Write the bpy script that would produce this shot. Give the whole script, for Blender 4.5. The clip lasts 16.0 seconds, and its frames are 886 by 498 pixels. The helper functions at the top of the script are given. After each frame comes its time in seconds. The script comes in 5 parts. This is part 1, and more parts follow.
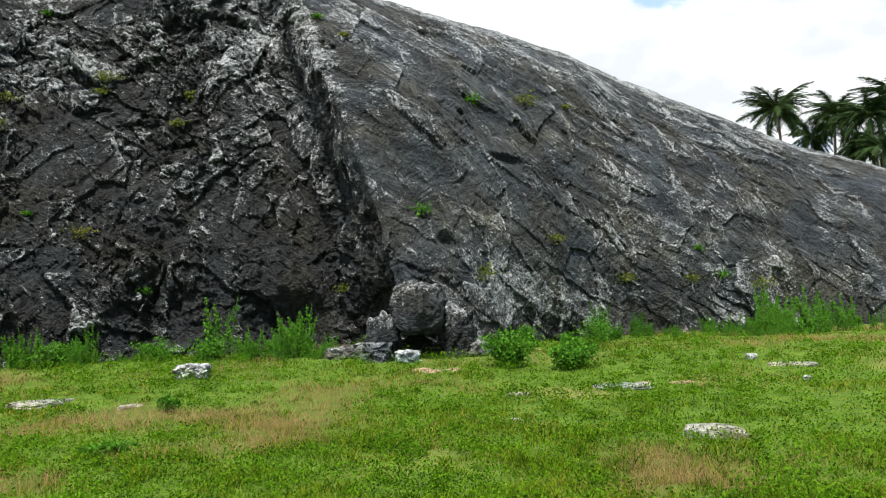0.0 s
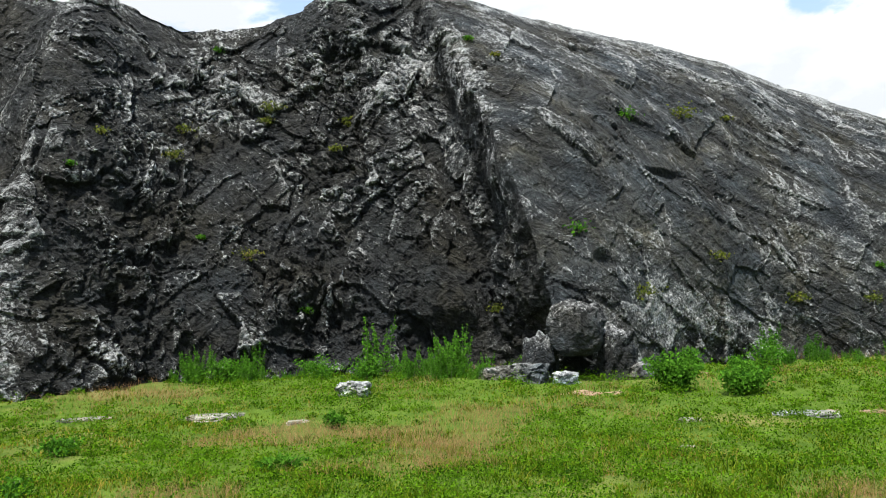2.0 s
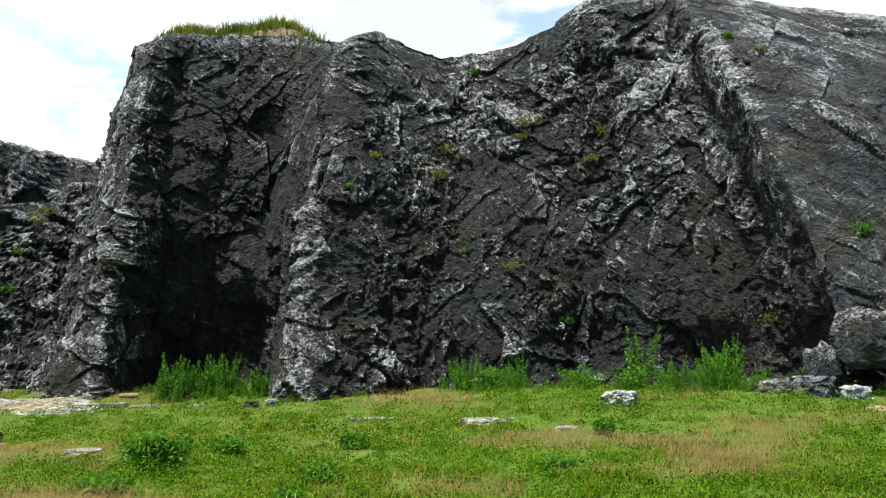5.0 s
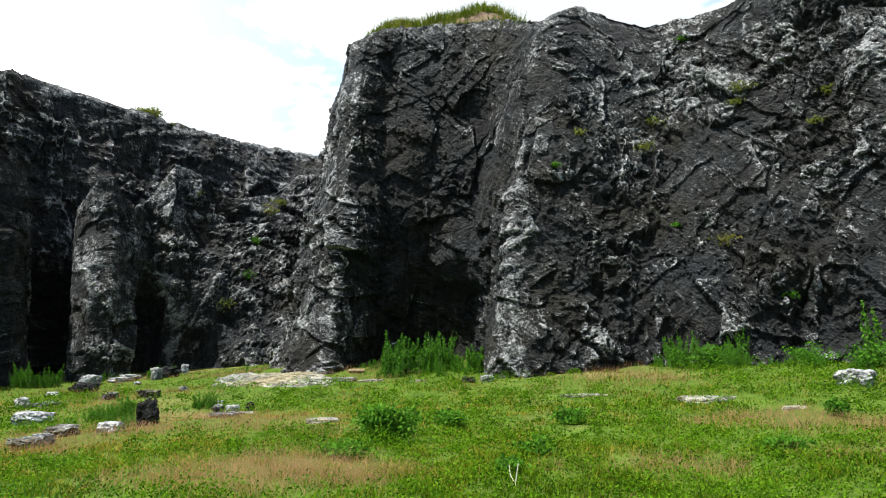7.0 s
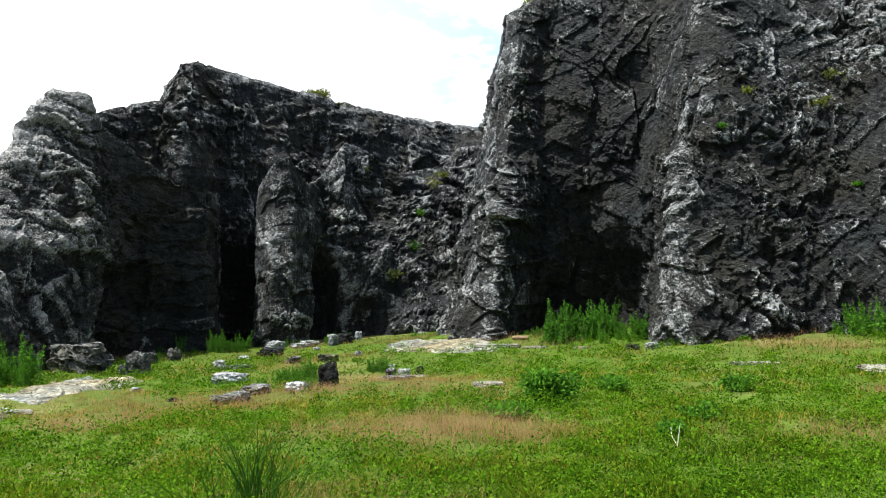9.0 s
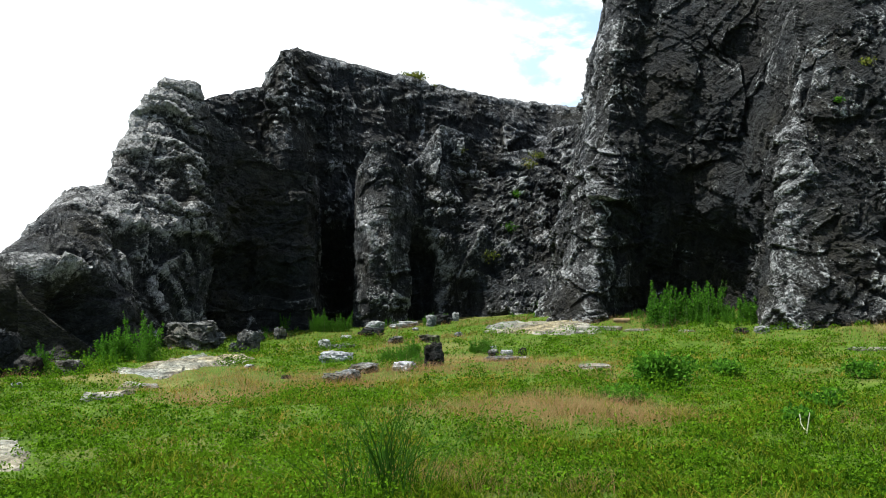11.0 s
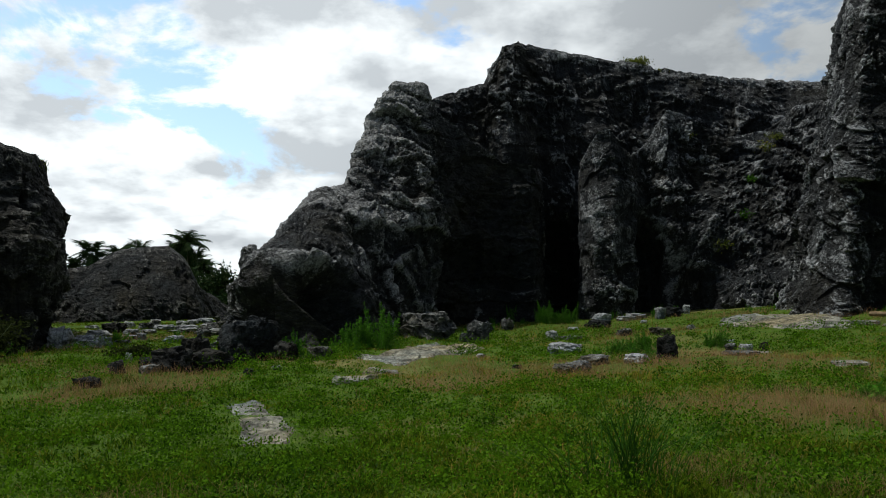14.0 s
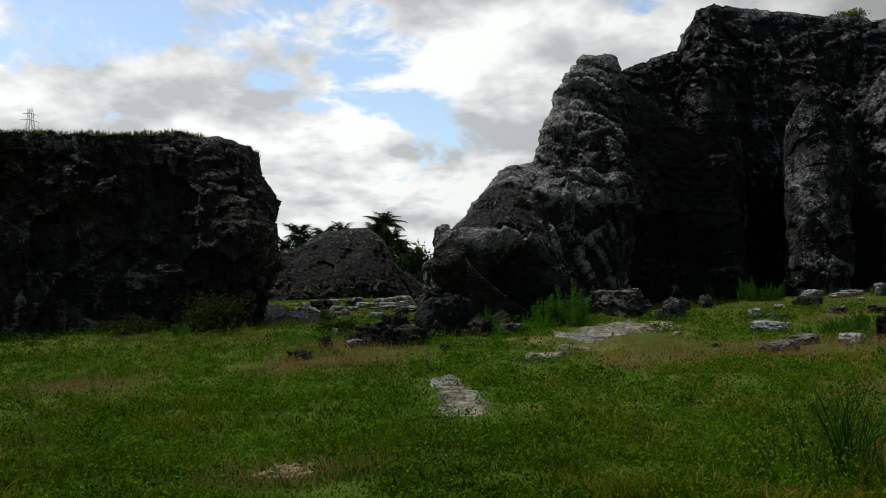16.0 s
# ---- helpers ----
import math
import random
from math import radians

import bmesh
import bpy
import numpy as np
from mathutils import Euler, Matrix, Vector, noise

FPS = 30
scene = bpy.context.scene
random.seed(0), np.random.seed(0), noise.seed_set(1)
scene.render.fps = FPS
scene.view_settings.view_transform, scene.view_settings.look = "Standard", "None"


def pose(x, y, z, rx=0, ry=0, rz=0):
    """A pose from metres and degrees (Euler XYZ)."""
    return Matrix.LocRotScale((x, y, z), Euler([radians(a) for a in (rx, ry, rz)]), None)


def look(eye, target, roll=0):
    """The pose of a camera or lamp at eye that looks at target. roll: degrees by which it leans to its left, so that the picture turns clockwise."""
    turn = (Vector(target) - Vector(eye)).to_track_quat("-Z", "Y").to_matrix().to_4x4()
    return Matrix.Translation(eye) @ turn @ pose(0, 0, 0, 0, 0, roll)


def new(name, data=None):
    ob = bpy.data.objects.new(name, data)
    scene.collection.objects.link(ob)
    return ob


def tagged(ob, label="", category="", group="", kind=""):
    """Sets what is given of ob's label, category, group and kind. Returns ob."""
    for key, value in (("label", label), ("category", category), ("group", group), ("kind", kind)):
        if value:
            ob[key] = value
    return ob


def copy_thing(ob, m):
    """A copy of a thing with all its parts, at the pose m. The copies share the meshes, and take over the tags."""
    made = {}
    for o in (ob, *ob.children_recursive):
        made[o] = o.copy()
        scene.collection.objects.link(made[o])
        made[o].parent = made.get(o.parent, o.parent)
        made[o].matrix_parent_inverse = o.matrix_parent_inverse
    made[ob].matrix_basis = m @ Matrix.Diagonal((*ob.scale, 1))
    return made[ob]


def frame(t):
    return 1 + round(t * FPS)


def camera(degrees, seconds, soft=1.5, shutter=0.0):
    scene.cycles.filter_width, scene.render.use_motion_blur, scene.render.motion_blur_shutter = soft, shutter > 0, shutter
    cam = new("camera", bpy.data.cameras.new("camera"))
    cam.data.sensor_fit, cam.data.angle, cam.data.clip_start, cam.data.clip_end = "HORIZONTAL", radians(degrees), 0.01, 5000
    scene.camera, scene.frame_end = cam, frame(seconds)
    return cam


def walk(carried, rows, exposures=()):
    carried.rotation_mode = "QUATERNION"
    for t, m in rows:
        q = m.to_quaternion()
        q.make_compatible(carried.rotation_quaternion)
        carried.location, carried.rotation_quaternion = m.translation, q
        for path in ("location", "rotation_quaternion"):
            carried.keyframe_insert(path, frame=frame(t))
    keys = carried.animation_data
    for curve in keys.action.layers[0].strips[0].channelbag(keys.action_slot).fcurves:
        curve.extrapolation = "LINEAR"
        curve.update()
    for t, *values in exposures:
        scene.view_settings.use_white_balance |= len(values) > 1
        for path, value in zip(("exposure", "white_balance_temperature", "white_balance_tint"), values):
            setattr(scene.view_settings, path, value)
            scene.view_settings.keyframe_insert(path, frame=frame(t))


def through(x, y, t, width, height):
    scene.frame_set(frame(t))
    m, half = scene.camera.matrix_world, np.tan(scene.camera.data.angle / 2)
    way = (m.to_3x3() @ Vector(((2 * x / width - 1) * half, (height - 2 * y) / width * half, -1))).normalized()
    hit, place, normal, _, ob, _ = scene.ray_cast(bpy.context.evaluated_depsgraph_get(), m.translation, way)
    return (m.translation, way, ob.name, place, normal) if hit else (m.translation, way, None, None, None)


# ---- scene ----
from mathutils import bvhtree

cam = camera(57.4, 16.0, 1.0)
# seconds, eye, yaw to the left of north, pitch up, roll
PATH = [
    (0, (0.000, 0.000, 1.600), 0.000, 4.413, -1.968),
    (0.5, (-0.091, 0.108, 1.611), 2.531, 4.851, -1.832),
    (1, (-0.173, 0.189, 1.610), 5.102, 5.295, -1.780),
    (1.5, (-0.268, 0.259, 1.586), 7.653, 5.788, -1.658),
    (2, (-0.348, 0.279, 1.570), 10.222, 6.229, -1.546),
    (2.5, (-0.382, 0.270, 1.553), 12.874, 6.625, -1.430),
    (3, (-0.396, 0.273, 1.520), 15.564, 7.011, -1.299),
    (3.5, (-0.459, 0.256, 1.507), 18.223, 7.300, -1.173),
    (4, (-0.534, 0.181, 1.444), 21.196, 7.540, -1.052),
    (6.5, (-0.598, -0.169, 1.355), 38.880, 6.930, -0.967),
    (7, (-0.492, -0.238, 1.357), 42.554, 6.412, -1.034),
    (7.5, (-0.384, -0.323, 1.331), 46.056, 5.917, -0.996),
    (8, (-0.284, -0.396, 1.311), 49.159, 5.418, -1.044),
    (8.5, (-0.197, -0.454, 1.326), 51.861, 4.840, -1.201),
    (9, (-0.144, -0.522, 1.316), 54.053, 4.439, -1.226),
    (11.5, (-0.370, -0.860, 1.313), 62.305, 3.139, -0.823),
    (12, (-0.394, -0.894, 1.305), 64.534, 3.115, -0.787),
    (12.5, (-0.396, -0.930, 1.285), 67.125, 3.143, -0.778),
    (13, (-0.401, -0.938, 1.276), 69.961, 3.157, -0.865),
    (13.5, (-0.392, -0.934, 1.272), 72.965, 3.154, -0.944),
    (14, (-0.352, -0.954, 1.280), 76.086, 2.999, -0.973),
    (14.5, (-0.276, -0.963, 1.286), 79.352, 2.761, -1.028),
    (15, (-0.184, -0.969, 1.292), 82.714, 2.432, -1.228),
    (15.5, (-0.200, -0.963, 1.288), 86.107, 2.059, -1.427),
    (16, (-0.258, -0.972, 1.278), 89.536, 1.700, -1.500),
]
EXPOSURES = [
    (0.0, 0.9, 6350, 7), (4.0, 0.95, 6350, 7), (9.0, 1.05, 6300, 7), (11.5, 0.55, 6200, 6), (12.0, 0.22, 6200, 6), (12.5, -0.1, 6150, 6), (13.0, -0.38, 6150, 5), (14.0, -0.68, 6200, 5), (16.0, -0.95, 6500, 7),
]


def heading(eye, yaw, pitch, roll):
    y, p = radians(yaw), radians(pitch)
    way = Vector((-math.sin(y) * math.cos(p), math.cos(y) * math.cos(p), math.sin(p)))
    return look(eye, Vector(eye) + way * 5, roll)


walk(cam, [(t, heading(eye, yaw, pitch, roll)) for t, eye, yaw, pitch, roll in PATH], EXPOSURES)

# ---- light ----
SUN_AZ, SUN_EL = 172.0, 66.0  # degrees to the left of north, degrees up
sun = new("sun", bpy.data.lights.new("sun", "SUN"))
sun.data.energy, sun.data.angle, sun.data.color = 5.0, radians(0.6), (1.0, 0.96, 0.9)
SUN_WAY = Vector((-math.sin(radians(SUN_AZ)) * math.cos(radians(SUN_EL)), math.cos(radians(SUN_AZ)) * math.cos(radians(SUN_EL)), math.sin(radians(SUN_EL))))
sun.matrix_world = look(SUN_WAY * 200, (0, 0, 0))


def link(tree, a, out, b, into):
    tree.links.new(a.outputs[out], b.inputs[into])


def node(tree, kind, operation="", data_type="", blend_type="", interpolation_type="", feature="", use_clamp=False, **values):
    n = tree.nodes.new(kind)
    if operation:
        n.operation = operation
    if data_type:
        n.data_type = data_type
    if blend_type:
        n.blend_type = blend_type
    if interpolation_type:
        n.interpolation_type = interpolation_type
    if feature:
        n.feature = feature
    if use_clamp:
        n.use_clamp = True
    for key, value in values.items():
        n.inputs[key].default_value = value
    return n


def sky_world():
    w = bpy.data.worlds.new("sky")
    w.use_nodes = True
    tree = w.node_tree
    tree.nodes.clear()
    out = tree.nodes.new("ShaderNodeOutputWorld")
    bg = tree.nodes.new("ShaderNodeBackground")
    sky = tree.nodes.new("ShaderNodeTexSky")
    sky.sky_type, sky.sun_disc = "NISHITA", False
    sky.sun_elevation, sky.sun_rotation = radians(SUN_EL), radians(-SUN_AZ)
    sky.dust_density = 1.5
    co = tree.nodes.new("ShaderNodeTexCoord")
    sep = tree.nodes.new("ShaderNodeSeparateXYZ")
    link(tree, co, "Generated", sep, 0)
    up = node(tree, "ShaderNodeMath", operation="ADD")
    up.inputs[1].default_value = 0.3
    link(tree, sep, "Z", up, 0)
    top = node(tree, "ShaderNodeMath", operation="MAXIMUM")
    top.inputs[1].default_value = 0.05
    link(tree, up, 0, top, 0)
    div = node(tree, "ShaderNodeVectorMath", operation="DIVIDE")
    comb = tree.nodes.new("ShaderNodeCombineXYZ")
    for k in range(3):
        link(tree, top, 0, comb, k)
    link(tree, co, "Generated", div, 0)
    link(tree, comb, 0, div, 1)
    cloud = node(tree, "ShaderNodeTexNoise", Scale=2.3, Detail=12.0, Roughness=0.58, Distortion=0.3)
    link(tree, div, 0, cloud, "Vector")
    cover = node(tree, "ShaderNodeMapRange", interpolation_type="SMOOTHSTEP")
    for k, v in zip(range(1, 5), (0.385, 0.46, 0.0, 1.0)):
        cover.inputs[k].default_value = v
    link(tree, cloud, "Fac", cover, 0)
    # clouds pile up towards the horizon; overhead and to the south-east the sky is clearer
    thin = node(tree, "ShaderNodeVectorMath", operation="DOT_PRODUCT")
    link(tree, co, "Generated", thin, 0)
    thin.inputs[1].default_value = Vector((0.42, -0.34, 0.84))
    open_sky = node(tree, "ShaderNodeMapRange", interpolation_type="SMOOTHSTEP")
    for k, v in zip(range(1, 5), (0.3, 0.62, 1.0, 0.12)):
        open_sky.inputs[k].default_value = v
    link(tree, thin, "Value", open_sky, 0)
    veil = node(tree, "ShaderNodeMath", operation="MULTIPLY")
    link(tree, cover, 0, veil, 0)
    link(tree, open_sky, 0, veil, 1)
    shade = node(tree, "ShaderNodeTexNoise", Scale=3.0, Detail=8.0, Roughness=0.55)
    link(tree, div, 0, shade, "Vector")
    ramp = tree.nodes.new("ShaderNodeValToRGB")
    ramp.color_ramp.elements[0].position, ramp.color_ramp.elements[0].color = 0.4, (10.6, 10.8, 11.2, 1)
    ramp.color_ramp.elements[1].position, ramp.color_ramp.elements[1].color = 0.56, (14.5, 14.5, 14.5, 1)
    link(tree, shade, "Fac", ramp, 0)
    # the sunlit clouds stand in the west
    toward = node(tree, "ShaderNodeVectorMath", operation="DOT_PRODUCT")
    link(tree, co, "Generated", toward, 0)
    toward.inputs[1].default_value = Vector((-0.74, -0.36, 0.57))
    glow = node(tree, "ShaderNodeMapRange", interpolation_type="SMOOTHSTEP")
    for k, v in zip(range(1, 5), (0.38, 0.88, 1.1, 3.1)):
        glow.inputs[k].default_value = v
    link(tree, toward, "Value", glow, 0)
    # where they are lit from behind, their thick parts stay grey
    thick = node(tree, "ShaderNodeMapRange")
    for k, v in zip(range(1, 5), (0.4, 0.55, 0.74, 1.0)):
        thick.inputs[k].default_value = v
    link(tree, shade, "Fac", thick, 0)
    west = node(tree, "ShaderNodeMapRange", interpolation_type="SMOOTHSTEP")
    for k, v in zip(range(1, 5), (0.4, 0.65, 0.0, 1.0)):
        west.inputs[k].default_value = v
    link(tree, toward, "Value", west, 0)
    grey = node(tree, "ShaderNodeMix", data_type="FLOAT")
    grey.inputs[2].default_value = 1.0
    link(tree, west, 0, grey, 0)
    tree.links.new(thick.outputs[0], grey.inputs[3])
    power = node(tree, "ShaderNodeMath", operation="MULTIPLY")
    link(tree, glow, 0, power, 0)
    link(tree, grey, 0, power, 1)
    lit = node(tree, "ShaderNodeVectorMath", operation="SCALE")
    link(tree, ramp, 0, lit, 0)
    link(tree, power, 0, lit, "Scale")
    haze = node(tree, "ShaderNodeVectorMath", operation="SCALE")
    bright = node(tree, "ShaderNodeMath", operation="MULTIPLY")
    bright.inputs[1].default_value = 2.6
    spread = node(tree, "ShaderNodeMix", data_type="FLOAT")
    spread.inputs[2].default_value = 1.0
    link(tree, open_sky, 0, spread, 0)
    tree.links.new(glow.outputs[0], spread.inputs[3])
    link(tree, spread, 0, bright, 0)
    link(tree, bright, 0, haze, "Scale")
    link(tree, sky, 0, haze, 0)
    mix = node(tree, "ShaderNodeMix", data_type="RGBA")
    link(tree, veil, 0, mix, "Factor")
    pale = node(tree, "ShaderNodeVectorMath", operation="ADD")
    pale.inputs[1].default_value = (3.0, 3.2, 3.4)
    link(tree, haze, 0, pale, 0)
    tree.links.new(pale.outputs[0], mix.inputs[6])
    tree.links.new(lit.outputs[0], mix.inputs[7])
    tree.links.new(mix.outputs[2], bg.inputs[0])
    bg.inputs[1].default_value = 0.043
    link(tree, bg, 0, out, 0)
    scene.world = w


sky_world()


# ---- materials ----
def material(name):
    m = bpy.data.materials.new(name)
    m.use_nodes = True
    tree = m.node_tree
    return m, tree, tree.nodes["Principled BSDF"]


def ramp_node(tree, stops):
    r = tree.nodes.new("ShaderNodeValToRGB")
    e = r.color_ramp.elements
    while len(e) < len(stops):
        e.new(0.5)
    for k, (at, c) in enumerate(stops):
        e[k].position, e[k].color = at, (*c, 1)
    return r


def noise_node(tree, vector, scale, detail=6.0, rough=0.6, stretch=None, distortion=0.0):
    n = node(tree, "ShaderNodeTexNoise", Scale=scale, Detail=detail, Roughness=rough, Distortion=distortion)
    if stretch:
        mp = tree.nodes.new("ShaderNodeMapping")
        mp.inputs["Scale"].default_value = stretch
        tree.links.new(vector, mp.inputs[0])
        vector = mp.outputs[0]
    tree.links.new(vector, n.inputs["Vector"])
    return n


def mix_rgb(tree, a, b, fac, blend="MIX"):
    m = node(tree, "ShaderNodeMix", data_type="RGBA", blend_type=blend)
    for socket, value in ((m.inputs[0], fac), (m.inputs[6], a), (m.inputs[7], b)):
        if isinstance(value, bpy.types.NodeSocket):
            tree.links.new(value, socket)
        elif isinstance(value, tuple):
            socket.default_value = (*value, 1)
        else:
            socket.default_value = value
    return m.outputs[2]


def scalar(tree, op, a, b=0.0, clamp=False):
    m = node(tree, "ShaderNodeMath", operation=op, use_clamp=clamp)
    for k, value in enumerate((a, b)):
        if isinstance(value, bpy.types.NodeSocket):
            tree.links.new(value, m.inputs[k])
        else:
            m.inputs[k].default_value = value
    return m.outputs[0]


def between(tree, value, a, b, low, high):
    n = node(tree, "ShaderNodeMapRange")
    for k, v in zip(range(1, 5), (a, b, low, high)):
        n.inputs[k].default_value = v
    tree.links.new(value, n.inputs[0])
    return n.outputs[0]


def tone_of(tree, value):
    n = node(tree, "ShaderNodeCombineColor")
    for k in range(3):
        tree.links.new(value, n.inputs[k])
    return n.outputs[0]


def tilted(tree, vector, turn, scale):
    n = tree.nodes.new("ShaderNodeMapping")
    n.vector_type = "TEXTURE"
    n.inputs["Rotation"].default_value = [radians(a) for a in turn]
    n.inputs["Scale"].default_value = scale
    tree.links.new(vector, n.inputs[0])
    return n.outputs[0]


def rock_material(name, dark, mid, pale, cut=0.56, run=(1.3, 1.3, 0.25), bump=0.8, wear=1.0, lighter=1.7, rough=0.8, gloss=0.08):
    """Dark granite patina with stains, hair cracks in several directions, and pale broken edges gathered in clusters."""
    m, tree, bsdf = material(name)
    pos = tree.nodes.new("ShaderNodeNewGeometry").outputs["Position"]
    big = noise_node(tree, pos, 0.3, 6, 0.6, distortion=0.4)
    fine = noise_node(tree, pos, 2.6, 12, 0.72)
    grain = noise_node(tree, pos, 11.0, 8, 0.8)
    base = ramp_node(tree, [(0.36, dark), (0.5, mid), (0.66, tuple(c * 2.1 for c in mid))])
    tree.links.new(mix_rgb(tree, big.outputs[0], fine.outputs[0], 0.55), base.inputs[0])
    # brown and blue-grey drifts
    hue = noise_node(tree, pos, 0.35, 6, 0.62)
    drift = ramp_node(tree, [(0.38, (0.84, 0.98, 1.06)), (0.5, (1.0, 1.02, 0.95)), (0.62, (1.12, 1.02, 0.72))])
    tree.links.new(hue.outputs[0], drift.inputs[0])
    colour = mix_rgb(tree, base.outputs[0], drift.outputs[0], 1.0, "MULTIPLY")
    # water stains run down the face; on the old hill the streaks follow the dipping beds
    runs = noise_node(tree, pos, 3.2, 8, 0.7, stretch=run, distortion=0.5)
    beds = noise_node(tree, tilted(tree, pos, (0, 24, 0), (2.6, 1.6, 0.8)), 1.2, 8, 0.7, distortion=0.6)
    old = tree.nodes.new("ShaderNodeAttribute")
    old.attribute_name = "weather"
    streaks = mix_rgb(tree, runs.outputs[0], beds.outputs[0], old.outputs["Fac"])
    colour = mix_rgb(tree, colour, tone_of(tree, between(tree, streaks, 0.37, 0.63, 0.3, 1.75)), 1.0, "MULTIPLY")
    colour = mix_rgb(tree, colour, tone_of(tree, between(tree, grain.outputs[0], 0.36, 0.64, 0.35, 1.7)), 1.0, "MULTIPLY")
    # long-weathered rock has a greyer, lighter skin
    colour = mix_rgb(tree, colour, mix_rgb(tree, colour, (lighter, lighter, lighter * 1.02), 1.0, "MULTIPLY"), old.outputs["Fac"])
    # cracks: where a noise passes its middle, in three directions and sizes
    cracks = []
    for turn, scale, size, detail in (((10, -32, 0), (1.0, 1.0, 0.4), 0.75, 6), ((0, 40, 20), (0.8, 0.8, 0.3), 1.5, 7), ((15, 12, 0), (1.2, 1.0, 0.5), 4.2, 7)):
        n = noise_node(tree, tilted(tree, pos, turn, scale), size, detail, 0.58, distortion=0.5)
        cracks.append(scalar(tree, "ABSOLUTE", scalar(tree, "SUBTRACT", n.outputs[0], 0.5)))
    cluster = noise_node(tree, pos, 0.42, 7, 0.66, distortion=0.8)
    fleck = noise_node(tree, tilted(tree, pos, (0, -30, 0), (1.5, 1.0, 0.6)), 5.5, 10, 0.82, distortion=1.0)
    edge = tree.nodes.new("ShaderNodeAttribute")
    edge.attribute_name = "wear"
    # offset of paleness; on the cliffs it also holds painted light and shade
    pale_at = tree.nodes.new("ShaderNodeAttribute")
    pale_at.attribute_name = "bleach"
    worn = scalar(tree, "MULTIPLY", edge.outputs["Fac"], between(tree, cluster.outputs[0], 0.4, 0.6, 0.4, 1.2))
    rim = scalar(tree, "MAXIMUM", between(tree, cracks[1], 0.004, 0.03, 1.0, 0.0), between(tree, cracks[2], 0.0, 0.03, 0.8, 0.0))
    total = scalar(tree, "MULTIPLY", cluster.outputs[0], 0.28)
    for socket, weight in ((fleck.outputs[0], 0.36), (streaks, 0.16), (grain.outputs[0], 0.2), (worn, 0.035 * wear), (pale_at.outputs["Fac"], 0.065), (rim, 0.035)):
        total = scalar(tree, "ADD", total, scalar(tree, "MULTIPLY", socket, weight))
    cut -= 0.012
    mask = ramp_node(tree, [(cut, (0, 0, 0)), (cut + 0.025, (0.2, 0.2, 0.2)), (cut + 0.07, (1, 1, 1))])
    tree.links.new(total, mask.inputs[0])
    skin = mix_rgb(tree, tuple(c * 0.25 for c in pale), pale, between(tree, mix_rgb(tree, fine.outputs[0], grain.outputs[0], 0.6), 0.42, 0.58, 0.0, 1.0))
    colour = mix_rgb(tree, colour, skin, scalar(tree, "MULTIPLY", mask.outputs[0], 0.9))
    cleft = scalar(tree, "MULTIPLY", between(tree, cracks[0], 0.0, 0.012, 1.0, 0.0), between(tree, big.outputs[0], 0.42, 0.54, 0.15, 0.85))
    tree.links.new(mix_rgb(tree, colour, tuple(c * 0.5 for c in dark), cleft), bsdf.inputs["Base Color"])
    tree.links.new(scalar(tree, "ADD", scalar(tree, "MULTIPLY", fine.outputs[0], 0.35), rough - 0.17), bsdf.inputs["Roughness"])
    bsdf.inputs["Specular IOR Level"].default_value = gloss
    height = scalar(tree, "MULTIPLY", between(tree, cracks[0], 0.0, 0.09, 0.0, 1.0), 0.5)
    for socket, weight in ((between(tree, cracks[1], 0.0, 0.1, 0.0, 1.0), 0.35), (between(tree, cracks[2], 0.0, 0.12, 0.0, 1.0), 0.16), (fine.outputs[0], 0.7), (grain.outputs[0], 0.25)):
        height = scalar(tree, "ADD", height, scalar(tree, "MULTIPLY", socket, weight))
    b = node(tree, "ShaderNodeBump", Strength=bump, Distance=0.24)
    tree.links.new(height, b.inputs["Height"])
    tree.links.new(b.outputs[0], bsdf.inputs["Normal"])
    return m


ROCK_DARK = rock_material("dark_quarried_rock", (0.008, 0.0082, 0.0085), (0.0155, 0.0159, 0.0158), (0.6, 0.605, 0.59), 0.555, bump=1.0, lighter=2.1, rough=0.62, gloss=0.2)
ROCK_BACK = rock_material("dark_stained_rock", (0.007, 0.0071, 0.0075), (0.017, 0.0172, 0.0175), (0.5, 0.5, 0.49), 0.545, bump=1.0, rough=0.62, gloss=0.2)
ROCK_WEST = rock_material("brown_black_quarried_rock", (0.006, 0.006, 0.006), (0.024, 0.023, 0.0208), (0.34, 0.325, 0.285), 0.57, bump=1.0, rough=0.66, gloss=0.12)
ROCK_INNER = rock_material("ledged_quarried_rock", (0.009, 0.0092, 0.0096), (0.021, 0.0213, 0.0218), (0.56, 0.56, 0.545), 0.54, bump=1.0, rough=0.62, gloss=0.2)
ROCK_TOWER = rock_material("pale_ledged_rock", (0.009, 0.009, 0.009), (0.022, 0.0217, 0.0206), (0.55, 0.54, 0.51), 0.54, (0.6, 0.6, 1.2), 1.0, rough=0.62, gloss=0.2)
ROCK_LICHEN = rock_material("lichen_covered_dark_rock", (0.009, 0.009, 0.009), (0.03, 0.03, 0.03), (0.55, 0.54, 0.52), 0.57, rough=0.66, gloss=0.2)
ROCK_PALE = rock_material("pale_stone", (0.07, 0.07, 0.07), (0.18, 0.18, 0.175), (0.42, 0.42, 0.41), 0.49, (1.0, 1.0, 1.0), 0.5)
ROCK_GREY = rock_material("grey_stone", (0.02, 0.02, 0.02), (0.06, 0.059, 0.057), (0.4, 0.395, 0.38), 0.575, (1.0, 1.0, 1.0), 0.6)
